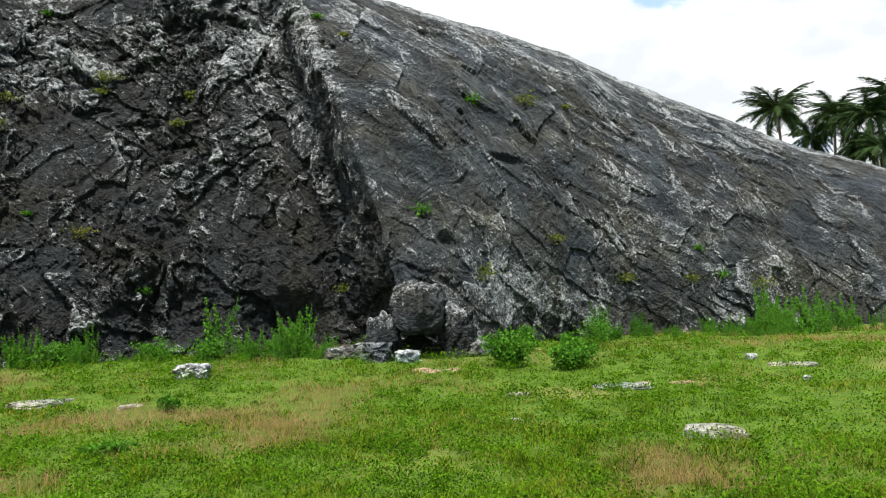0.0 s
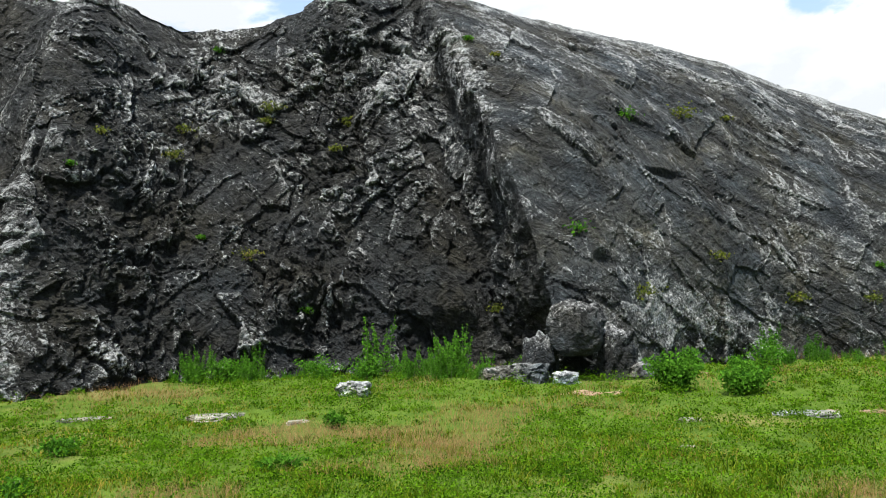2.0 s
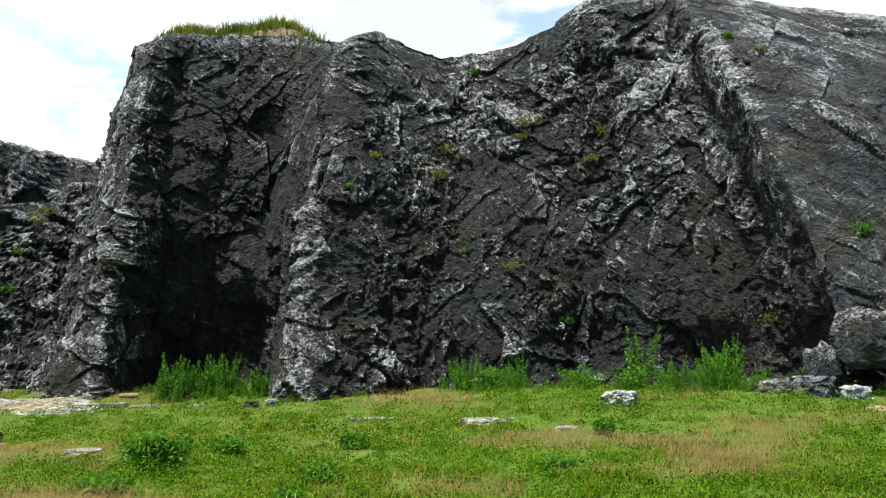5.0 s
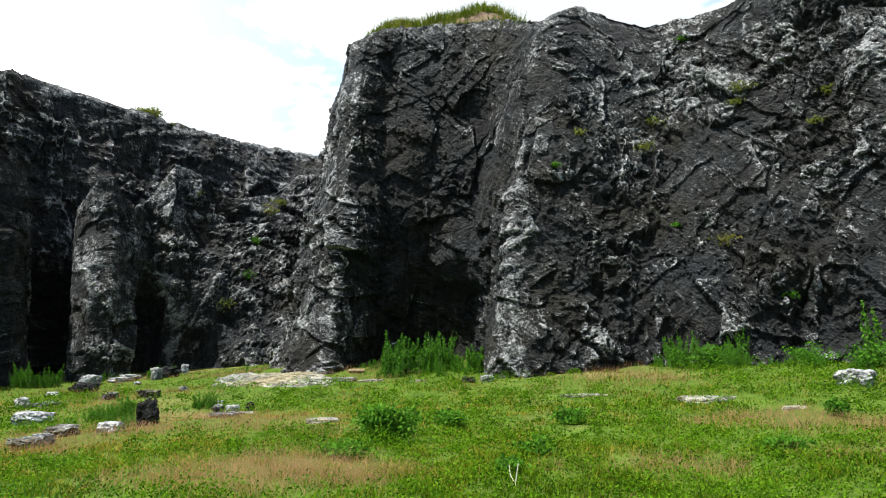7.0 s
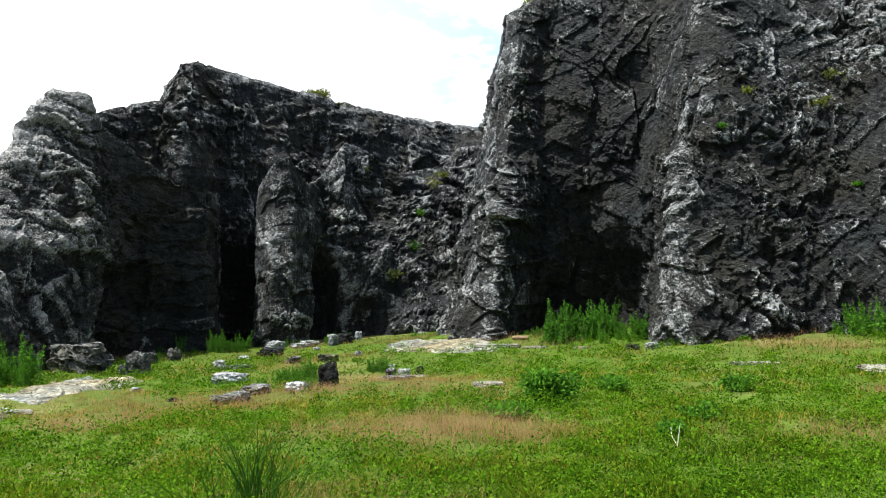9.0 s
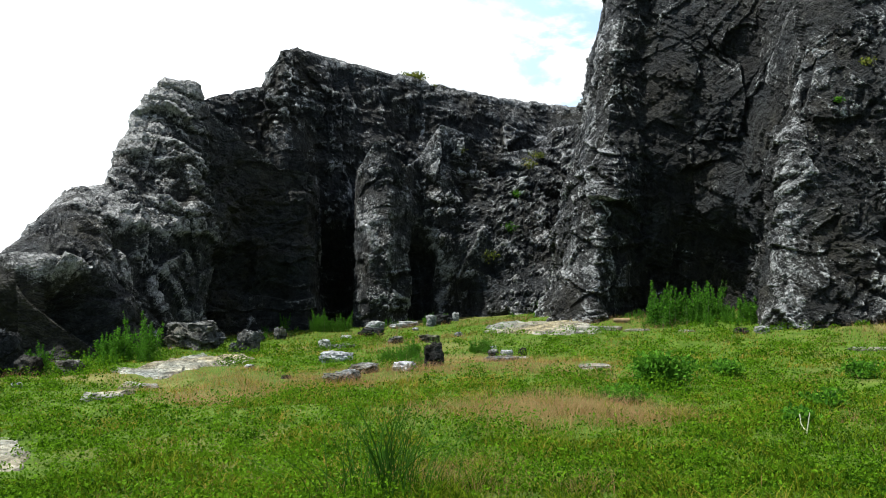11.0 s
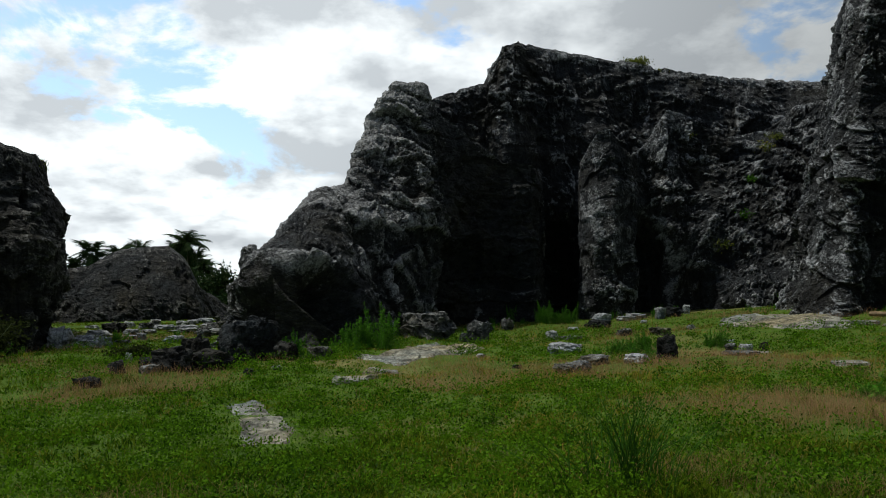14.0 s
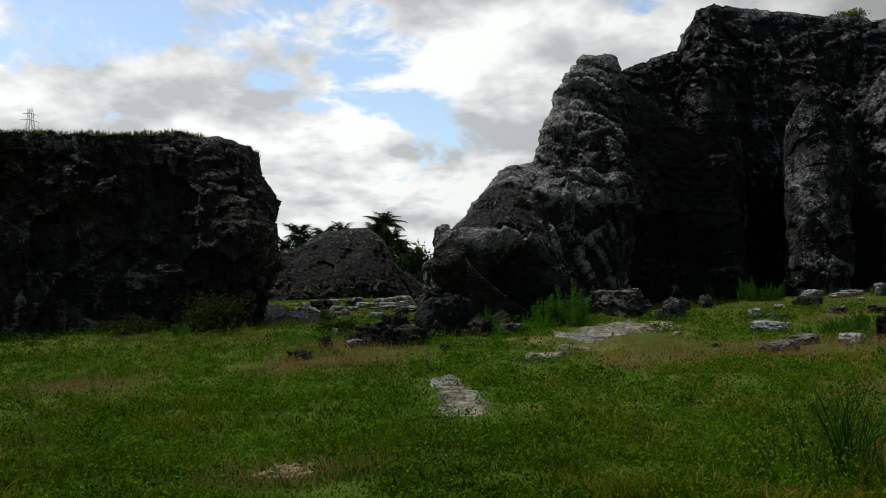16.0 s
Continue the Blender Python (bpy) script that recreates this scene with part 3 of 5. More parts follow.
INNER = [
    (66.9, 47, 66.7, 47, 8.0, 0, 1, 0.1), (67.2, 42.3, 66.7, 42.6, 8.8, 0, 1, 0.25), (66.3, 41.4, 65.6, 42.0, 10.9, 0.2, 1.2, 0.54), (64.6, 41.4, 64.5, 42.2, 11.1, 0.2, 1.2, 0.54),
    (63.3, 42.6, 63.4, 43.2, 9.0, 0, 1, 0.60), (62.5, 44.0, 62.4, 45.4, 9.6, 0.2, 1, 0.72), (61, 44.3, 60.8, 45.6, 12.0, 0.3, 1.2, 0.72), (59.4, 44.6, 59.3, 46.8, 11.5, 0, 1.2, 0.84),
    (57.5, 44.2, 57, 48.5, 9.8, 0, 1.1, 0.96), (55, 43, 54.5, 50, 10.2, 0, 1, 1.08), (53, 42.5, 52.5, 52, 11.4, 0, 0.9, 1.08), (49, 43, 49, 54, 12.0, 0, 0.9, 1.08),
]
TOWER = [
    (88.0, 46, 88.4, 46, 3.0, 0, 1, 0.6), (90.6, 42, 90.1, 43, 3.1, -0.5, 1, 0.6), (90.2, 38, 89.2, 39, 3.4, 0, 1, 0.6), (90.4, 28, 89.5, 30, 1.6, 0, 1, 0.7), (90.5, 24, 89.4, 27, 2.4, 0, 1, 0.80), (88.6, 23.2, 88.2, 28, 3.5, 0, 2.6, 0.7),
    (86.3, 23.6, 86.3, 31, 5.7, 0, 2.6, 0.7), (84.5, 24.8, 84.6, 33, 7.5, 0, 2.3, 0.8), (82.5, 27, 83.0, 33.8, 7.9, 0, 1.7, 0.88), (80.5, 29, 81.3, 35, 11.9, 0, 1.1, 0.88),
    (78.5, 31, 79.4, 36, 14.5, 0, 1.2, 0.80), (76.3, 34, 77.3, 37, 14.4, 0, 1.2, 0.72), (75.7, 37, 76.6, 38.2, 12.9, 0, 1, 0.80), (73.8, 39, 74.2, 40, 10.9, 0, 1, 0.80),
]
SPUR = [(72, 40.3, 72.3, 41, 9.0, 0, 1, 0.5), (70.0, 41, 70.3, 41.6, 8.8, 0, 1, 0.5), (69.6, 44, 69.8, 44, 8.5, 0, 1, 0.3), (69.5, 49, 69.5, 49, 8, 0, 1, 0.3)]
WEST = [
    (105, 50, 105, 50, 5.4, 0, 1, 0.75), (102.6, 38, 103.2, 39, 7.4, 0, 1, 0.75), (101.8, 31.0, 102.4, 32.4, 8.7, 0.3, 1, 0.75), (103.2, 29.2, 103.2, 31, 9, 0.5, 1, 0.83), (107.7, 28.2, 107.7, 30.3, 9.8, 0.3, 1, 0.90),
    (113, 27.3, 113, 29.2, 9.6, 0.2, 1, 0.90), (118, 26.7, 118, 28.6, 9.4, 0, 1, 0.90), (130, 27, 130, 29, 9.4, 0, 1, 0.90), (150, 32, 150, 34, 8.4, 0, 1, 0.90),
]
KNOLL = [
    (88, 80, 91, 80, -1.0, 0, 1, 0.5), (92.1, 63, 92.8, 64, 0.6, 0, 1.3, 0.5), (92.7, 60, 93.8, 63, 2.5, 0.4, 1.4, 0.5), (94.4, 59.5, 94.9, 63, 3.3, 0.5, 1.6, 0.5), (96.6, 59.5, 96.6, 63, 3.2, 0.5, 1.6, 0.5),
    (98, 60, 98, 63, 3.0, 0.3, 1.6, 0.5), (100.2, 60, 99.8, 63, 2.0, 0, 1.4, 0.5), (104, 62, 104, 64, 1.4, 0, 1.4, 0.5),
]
NORTH_DENTS = [
    (-0.7, 25.4, 0.4, 0.8, 0.7, 1.3),
    (-14.9, 23.9, 3.2, 0.7, 0.85, 2.6), (-15.9, 24.2, 6.0, 0.45, 0.35, 0.9), (-4.6, 27.2, 1.5, 2.4, 1.3, 1.3), (-9.5, 27.2, 2.0, 2.0, 1.6, 0.8), (-13.0, 25.0, 1.4, 1.0, 0.8, 0.7),
    (3.2, 31.5, 7.6, 1.3, 0.22, 0.35), (12.5, 34.0, 6.2, 1.3, 0.22, 0.3), (-0.1, 27.9, 4.0, 0.6, 0.4, 0.4),
    (-22.9, 24.0, 1.5, 2.4, 2.6, 1.2), (-17.4, 23.0, 8.0, 0.7, 0.7, 0.5),
]
BACK_DENTS = [(-46.5, 17.2, 0.5, 3.2, 5.0, 3.2), (-39.6, 20.0, 1.0, 1.2, 3.6, 1.8), (-38.8, 21.6, 0.5, 2.2, 2.0, 1.0)]
TOWER_DENTS = [(-25.0, 1.2, 0.4, 2.7, 1.6, 4.2), (-24.6, 0.7, 2.35, 2.3, 0.3, -0.5), (-26.2, 2.6, 1.6, 1.0, 1.2, 0.8), (-29.4, 3.8, 3.3, 1.2, 0.5, 0.6), (-36.5, 10.5, 0.4, 3.5, 3.0, 1.5)]
WEST_DENTS = [(-31.3, -7.4, 3.0, 2.6, 2.2, -0.7), (-27.0, -7.6, 1.8, 0.7, 2.2, 0.9), (-25.6, -10.0, 3.2, 1.0, 0.8, 0.8), (-28.4, -7.3, 4.6, 1.4, 0.25, 0.7)]

# bleached, lichen-grown rock and painted sunlit edges (below 0: dark stains and painted shade of hollows and flanks):
# x, y, z, reach across, reach up, how much
NORTH_PALE_AND_SHADE = [
    (0.6, 26.6, 1.6, 2.0, 0.9, 0.8), (2.8, 29.9, 2.0, 3, 1.1, 0.8), (5.4, 32.6, 1.8, 3, 1.0, 0.7), (-7.8, 32.7, 13.4, 1.2, 2, 0.5), (-6.3, 31.0, 9.9, 1.3, 1.6, 0.6), (-3.8, 28.9, 6.9, 0.9, 1.6, 0.4),
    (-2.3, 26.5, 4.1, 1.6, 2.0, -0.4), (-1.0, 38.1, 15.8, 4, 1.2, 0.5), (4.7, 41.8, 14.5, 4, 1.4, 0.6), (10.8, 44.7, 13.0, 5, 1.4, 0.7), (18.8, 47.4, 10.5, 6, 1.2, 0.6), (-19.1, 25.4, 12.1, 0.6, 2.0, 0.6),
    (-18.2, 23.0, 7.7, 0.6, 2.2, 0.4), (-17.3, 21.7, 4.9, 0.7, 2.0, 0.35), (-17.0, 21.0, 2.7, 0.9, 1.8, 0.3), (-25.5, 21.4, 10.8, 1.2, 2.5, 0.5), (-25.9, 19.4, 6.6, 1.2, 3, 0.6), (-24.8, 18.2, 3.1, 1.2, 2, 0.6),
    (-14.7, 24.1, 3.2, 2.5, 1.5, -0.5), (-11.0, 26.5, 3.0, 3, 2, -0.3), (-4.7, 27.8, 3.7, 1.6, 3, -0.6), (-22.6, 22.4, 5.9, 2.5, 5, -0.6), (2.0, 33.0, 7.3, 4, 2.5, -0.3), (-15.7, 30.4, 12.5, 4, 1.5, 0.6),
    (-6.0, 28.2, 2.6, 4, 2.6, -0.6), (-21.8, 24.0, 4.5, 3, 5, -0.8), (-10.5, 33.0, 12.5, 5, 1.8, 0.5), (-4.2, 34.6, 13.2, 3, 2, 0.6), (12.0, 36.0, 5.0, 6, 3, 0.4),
]
# the pillar's sunlit edge painted pale; the back wall darkened below 0
BACK_PALE_AND_SHADE = [
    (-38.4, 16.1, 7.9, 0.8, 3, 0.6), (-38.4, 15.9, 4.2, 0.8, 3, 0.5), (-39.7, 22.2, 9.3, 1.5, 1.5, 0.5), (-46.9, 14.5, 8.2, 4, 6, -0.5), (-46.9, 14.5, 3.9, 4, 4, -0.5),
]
# lit front of the tower painted pale; cave, right flank and spur painted shaded
TOWER_PALE_AND_SHADE = [
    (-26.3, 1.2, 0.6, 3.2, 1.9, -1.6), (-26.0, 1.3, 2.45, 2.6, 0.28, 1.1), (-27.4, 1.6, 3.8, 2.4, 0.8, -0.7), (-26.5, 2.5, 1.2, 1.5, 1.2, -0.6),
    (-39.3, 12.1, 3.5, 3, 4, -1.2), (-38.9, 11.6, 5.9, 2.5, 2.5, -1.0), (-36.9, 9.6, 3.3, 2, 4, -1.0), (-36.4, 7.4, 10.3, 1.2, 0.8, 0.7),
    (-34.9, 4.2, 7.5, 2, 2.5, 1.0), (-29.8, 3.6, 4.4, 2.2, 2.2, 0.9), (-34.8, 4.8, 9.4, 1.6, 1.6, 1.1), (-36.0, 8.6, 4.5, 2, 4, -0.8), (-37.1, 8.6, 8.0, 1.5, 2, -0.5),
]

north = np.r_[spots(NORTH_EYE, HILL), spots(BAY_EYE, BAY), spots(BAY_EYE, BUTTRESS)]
CLIFF_NORTH = tagged(cliff("cliff_north", north, ROCK_DARK, 0.065, seed=2, dents=NORTH_DENTS, pale=NORTH_PALE_AND_SHADE, change=9, dip=0.22), "dark quarry face and smooth rock hill with pale streaks", "cliff", kind="structure")
CLIFF_BACK = tagged(cliff("cliff_back", spots(BACK_EYE, BACK), ROCK_BACK, 0.13, 3, dents=BACK_DENTS, pale=BACK_PALE_AND_SHADE, ledges=0.15), "dark stepped quarry wall far behind the meadow", "cliff", kind="structure")
CLIFF_INNER = tagged(cliff("cliff_inner", spots(BACK_EYE, INNER), ROCK_INNER, 0.12, 7, back=2.0, fall=0.5, dents=BACK_DENTS, pale=BACK_PALE_AND_SHADE, ledges=0.2), "ledged grey rock with a pillar and dark hollows", "cliff", kind="structure")
CLIFF_TOWER = tagged(cliff("cliff_tower", np.r_[spots(WEST_EYE, TOWER), spots(BACK_EYE, SPUR)], ROCK_TOWER, 0.09, 4, back=6.0, fall=1.2, dents=TOWER_DENTS, pale=TOWER_PALE_AND_SHADE, ledges=0.35), "pale-topped rock tower sloping down to the meadow", "cliff", kind="structure")
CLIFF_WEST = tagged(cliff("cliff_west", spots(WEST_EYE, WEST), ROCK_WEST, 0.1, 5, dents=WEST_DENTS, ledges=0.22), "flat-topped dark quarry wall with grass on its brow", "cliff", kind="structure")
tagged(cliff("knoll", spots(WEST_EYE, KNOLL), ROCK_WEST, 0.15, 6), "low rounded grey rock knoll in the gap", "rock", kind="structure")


# ---- parts and plants ----
def part(name, verts, faces, mat, parent, label="", kind=""):
    """One mesh as a part under a thing or a part."""
    ob = mesh_object(name, verts, faces, mat)
    ob.parent = parent
    return tagged(ob, label, kind=kind)


def empty(name, at, label, category, group=""):
    ob = new(name)
    ob.location = at
    return tagged(ob, label, category, group)


def tube(points, radii, sides=6):
    """A tapered stem through points: vertices and faces of four."""
    pts = np.array(points, float)
    n = len(pts)
    way = np.gradient(pts, axis=0)
    way /= np.linalg.norm(way, axis=1)[:, None] + 1e-9
    ref = np.where(np.abs(way[:, 2:3]) > 0.9, [[1.0, 0, 0]], [[0, 0, 1.0]])
    a = np.cross(way, ref)
    a /= np.linalg.norm(a, axis=1)[:, None]
    b = np.cross(way, a)
    t = np.linspace(0, 2 * np.pi, sides, endpoint=False)
    ring = pts[:, None] + np.asarray(radii)[:, None, None] * (np.cos(t)[None, :, None] * a[:, None] + np.sin(t)[None, :, None] * b[:, None])
    i = np.arange(n - 1)[:, None] * sides
    j = np.arange(sides)[None, :]
    k = (j + 1) % sides
    faces = np.stack([i + j, i + k, i + sides + k, i + sides + j], -1).reshape(-1, 4)
    return ring.reshape(-1, 3), faces


def gather(pieces):
    verts, faces, at = [], [], 0
    for v, f in pieces:
        verts.append(v)
        faces.append(f + at)
        at += len(v)
    return np.concatenate(verts), np.concatenate(faces)


def leaves(centres, size, rng, up=0.4, narrow=0.45):
    """Small folded leaves of four corners at the centres, turned at random."""
    n = len(centres)
    size = size * rng.uniform(0.6, 1.3, (n, 1))
    long = rng.normal(size=(n, 3)) + [0, 0, up]
    long /= np.linalg.norm(long, axis=1)[:, None]
    side = np.cross(long, rng.normal(size=(n, 3)))
    side /= np.linalg.norm(side, axis=1)[:, None] + 1e-9
    fold = np.cross(long, side)
    v = np.stack([centres - long * size * 0.5, centres + side * size * narrow * 0.5 + fold * size * 0.08, centres + long * size * 0.5, centres - side * size * narrow * 0.5 + fold * size * 0.08], 1)
    return v.reshape(-1, 3), np.arange(4 * n).reshape(n, 4)


def blades(roots, height, width, rng, lean=0.5):
    """Grass blades of one bent strip each: two faces of four corners and a tip."""
    n = len(roots)
    turn = rng.uniform(0, 2 * np.pi, n)
    side = np.stack([np.cos(turn), np.sin(turn), 0 * turn], 1)
    fall = rng.normal(0, lean, (n, 2))
    out = np.c_[fall, np.zeros(n)]
    h = height[:, None]
    w = width[:, None] * 0.5
    up = np.array([[0, 0, 1.0]])
    mid = roots + up * h * 0.6 + out * h * 0.25
    tip = roots + up * h * 0.95 + out * h * 0.8
    v = np.stack([roots - side * w, roots + side * w, mid + side * w * 0.8, tip, mid - side * w * 0.8], 1)
    i = np.arange(n)[:, None] * 5
    return v.reshape(-1, 3), i + np.array([[0, 1, 2, 4]]), i + np.array([[4, 2, 3]])


def blade_object(name, roots, height, width, rng, mat, lean=0.5):
    v, quads, tris = blades(roots, height, width, rng, lean)
    me = bpy.data.meshes.new(name)
    me.vertices.add(len(v))
    me.vertices.foreach_set("co", v.astype(np.float32).ravel())
    n = len(quads)
    loops = np.concatenate([quads, tris], 1).astype(np.int32).ravel()
    me.loops.add(len(loops))
    me.loops.foreach_set("vertex_index", loops)
    me.polygons.add(2 * n)
    starts = np.stack([np.arange(n) * 7, np.arange(n) * 7 + 4], 1).ravel().astype(np.int32)
    me.polygons.foreach_set("loop_start", starts)
    me.update(calc_edges=True)
    me.validate()
    me.materials.append(mat)
    return new(name, me)


# ---- stones ----
def stone(name, x, y, wide, high, mat, seed, label, deep=0.75, sink=0.25, group="", turn=0.0, category="stone", rough=1.0, square=0.55):
    bm = bmesh.new()
    bmesh.ops.create_icosphere(bm, subdivisions=5 if wide > 1.5 else 4 if wide > 0.4 else 3, radius=1.0)
    v = np.array([q.co[:] for q in bm.verts])
    f = np.array([[q.index for q in t.verts] for t in bm.faces])
    bm.free()
    box = np.abs(v).max(1)[:, None]
    v = v / box * square + v * (1 - square)  # squarer than a ball
    cut, _ = facets(v * 1.1 + seed * 3.7, seed)
    cut2, _ = facets(v * 2.6 + seed * 1.7, seed + 5)
    hewn = blocks(v * 1.3 + seed * 2.3, seed + 9)
    v = v * (1 + rough * (0.2 * cut + 0.08 * cut2 + 0.4 * (hewn + 0.2)) + 0.04 * fbm(v * 4, 3, seed))[:, None]
    v = v / np.abs(v).max(0)
    v[:, 2] = np.maximum(v[:, 2], -0.9)
    tall = high / (2 - 2 * sink)
    v = v * [wide / 2, wide * deep / 2, tall]
    a = radians(turn)
    c, s = math.cos(a), math.sin(a)
    v = np.stack([v[:, 0] * c - v[:, 1] * s, v[:, 0] * s + v[:, 1] * c, v[:, 2]], 1)
    ob = mesh_object(name, v, f, mat)
    # paler towards the top, darker down the sides
    toned = ob.data.attributes.new("bleach", "FLOAT", "POINT")
    toned.data.foreach_set("value", (np.clip(1.6 * v[:, 2] / tall - 0.3, -1, 1.2)).astype(np.float32))
    ob.location = (x, y, ground_at(x, y) + high - tall)
    return tagged(ob, label, category, group)


KINDS = {
    "W": (ROCK_PALE, "pale_stone", "pale whitish-grey stone lying in the meadow grass"),
    "G": (ROCK_GREY, "grey_stone", "weathered grey boulder with pale edges in the grass"),
    "D": (ROCK_BLACK, "dark_stone", "dark almost black boulder lying on the meadow"),
}
NORTH_STONES = [
    (-6.78, 21.69, 1.03, 0.41, "W"), (-1.15, 24.03, 0.84, 0.37, "W"), (-2.19, 24.2, 1.61, 0.61, "G"), (-19.54, 11.65, 0.34, 0.22, "G"), (-17.82, 19.77, 0.59, 0.22, "D"),
    (-17.29, 20.04, 0.5, 0.24, "W"), (-17.08, 21.49, 0.46, 0.29, "W"), (-17.06, 22.36, 0.59, 0.25, "G"), (-15.66, 21.99, 0.45, 0.15, "D"), (8.24, 18.71, 0.24, 0.1, "W"), (8.21, 22.01, 0.36, 0.13, "W"),
]
SCREE = [
    (-21.96, 7.92, 1.07, 0.3, "W"), (-25.9, 9.09, 0.46, 0.35, "W"), (-25.9, 9.79, 0.97, 0.16, "G"), (-30.1, 11.64, 0.66, 0.16, "W"), (-32.19, 13.61, 1.1, 0.44, "D"), (-35.1, 15.2, 0.94, 0.42, "W"),
    (-35.3, 16.6, 1.17, 0.22, "W"), (-25.81, 11.67, 0.6, 0.25, "G"), (-36.1, 17.4, 1.46, 0.24, "W"), (-24.25, 12.15, 0.76, 0.26, "G"), (-17.2, 8.47, 0.53, 0.61, "D"), (-25.28, 13.9, 0.32, 0.2, "W"),
    (-16.02, 5.64, 0.86, 0.24, "G"), (-17.34, 6.72, 0.95, 0.2, "G"), (-16.39, 7.26, 0.58, 0.23, "W"), (-21.01, 12.59, 0.3, 0.08, "W"), (-18.98, 11.73, 0.39, 0.22, "W"), (-18.88, 12.19, 0.33, 0.25, "D"),
    (-17.77, 10.8, 1.1, 0.12, "G"), (-35.0, 18.7, 1.01, 0.56, "D"), (-36.2, 20.2, 0.42, 0.46, "W"), (-34.4, 17.8, 0.55, 0.58, "W"), (-33.2, 16.3, 0.4, 0.15, "W"), (-20.2, 4.9, 0.35, 0.1, "W"),
]
WEST_STONES = [
    (-28.25, 5.33, 2.1, 1.0, "G"), (-27.2, 6.9, 0.87, 0.82, "G"), (-32.2, 9.6, 0.56, 0.59, "G"), (-31.4, 8.3, 1.11, 0.37, "G"), (-27.6, 6.5, 0.45, 0.33, "G"), (-17.5, 4.94, 0.25, 0.09, "G"),
    (-19.2, -2.5, 0.95, 0.58, "D"), (-19.79, -1.74, 1.25, 0.47, "D"), (-20.6, -2.05, 0.75, 0.78, "D"), (-20.56, -3.19, 0.4, 0.3, "D"), (-19.03, -3.6, 0.38, 0.33, "D"), (-18.52, -0.83, 0.28, 0.13, "D"),
    (-18.85, -2.9, 0.5, 0.2, "G"), (-23.84, -3.97, 0.22, 0.32, "W"), (-19.37, -0.21, 0.31, 0.11, "W"), (-17.24, -3.87, 0.54, 0.22, "D"), (-23.83, 0.15, 0.46, 0.38, "D"), (-22.6, -0.8, 1.7, 1.25, "D"), (-21.9, 0.1, 0.9, 0.5, "D"), (-22.3, 1.0, 0.8, 0.4, "G"), (-30.5, -6.3, 1.2, 0.5, "W"), (-31.5, -5.9, 0.9, 0.4, "W"), (-29.8, -6.0, 0.7, 0.3, "W"), (-30.2, -7.0, 1.1, 0.8, "W"),
]
GAP_STONES = [
    (-37.42, -6.89, 1.28, 0.37, "W"), (-41.86, -6.95, 1.24, 0.57, "D"), (-48.45, -9.04, 0.75, 0.27, "W"), (-43.37, -1.54, 1.95, 0.66, "G"), (-47.72, -4.27, 0.9, 0.3, "W"), (-36.11, -7.1, 1.15, 0.23, "W"),
    (-52.89, -3.22, 0.95, 0.29, "W"), (-44.5, -4.9, 1.2, 0.3, "W"), (-40.2, -5.2, 0.8, 0.25, "W"), (-50.5, -1.8, 2.0, 0.5, "G"), (-38.2, -2.6, 0.9, 0.35, "G"), (-45.6, -2.9, 0.7, 0.25, "W"),
]
rubble = random.Random(41)
for k in range(26):
    x = rubble.uniform(-54, -33)
    GAP_STONES.append((round(x, 2), round(x * rubble.uniform(0.02, 0.15) - 0.5, 2), round(rubble.uniform(0.4, 1.3), 2), round(rubble.uniform(0.12, 0.4), 2), rubble.choice("WWG")))
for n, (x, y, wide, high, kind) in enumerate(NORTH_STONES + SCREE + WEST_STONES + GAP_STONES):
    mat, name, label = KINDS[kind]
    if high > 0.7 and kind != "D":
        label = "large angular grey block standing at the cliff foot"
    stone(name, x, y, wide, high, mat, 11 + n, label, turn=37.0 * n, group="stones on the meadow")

# low outcrops of the rock floor: x, y, width, depth
OUTCROPS = [
    (4.13, 12.75, 1.05, 0.9), (3.98, 18.6, 1.45, 0.9), (1.53, 17.8, 0.56, 0.5), (8.9, 21.1, 1.45, 0.9), (1.15, 14.7, 0.34, 0.4), (-9.19, 18.5, 1.5, 0.8), (-6.8, 17.5, 0.55, 0.4), (-12.53, 18.4, 1.4, 0.7),
    (-9.12, 18.3, 1.15, 0.7), (-14.68, 11.2, 0.82, 0.7), (-22.56, 17.9, 1.9, 0.9), (-21.22, 18.6, 0.97, 0.6), (-19.38, 19.0, 0.6, 0.5), (-16.72, 1.18, 0.7, 0.5), (-18.07, 2.08, 0.6, 0.5), (-18.3, 11.3, 1.3, 1.0),
]
for n, (x, y, wide, deep) in enumerate(OUTCROPS):
    az = math.degrees(math.atan2(-x, y))
    stone("rock_outcrop", x, y, wide, 0.07 if n else 0.18, SLAB, 130 + n, "flat pale rock outcrop breaking through the grass", deep / wide, 0.6, "outcrops", az, "outcrop", 0.35)
# bare sheets of rock, the trodden path and soil: corners of their outlines
SHEETS = [
    [(-21.06, 1.55), (-23.41, 3.09), (-26.05, 4.82), (-24.92, 6.37), (-21.16, 4.63), (-19.74, 3.26), (-18.98, 2.31)],
    [(-25.6, 14.8), (-28.2, 17.6), (-26.4, 19.0), (-22.3, 18.0), (-21.6, 16.5), (-23.6, 15.3)],
    [(-16.3, 0.7), (-16.9, 0.75), (-17.6, 1.6), (-17.0, 1.8)],
    [(-18.0, 1.6), (-18.6, 1.8), (-18.6, 2.3), (-18.0, 2.25)],
]
TRACK = [(-14.6, -1.32), (-13.3, -1.15), (-11.9, -1.0), (-10.7, -1.05), (-9.9, -1.0), (-9.7, -0.5), (-10.7, -0.25), (-11.3, -0.35), (-12.3, -0.4), (-12.9, -0.6), (-14.3, -0.7)]
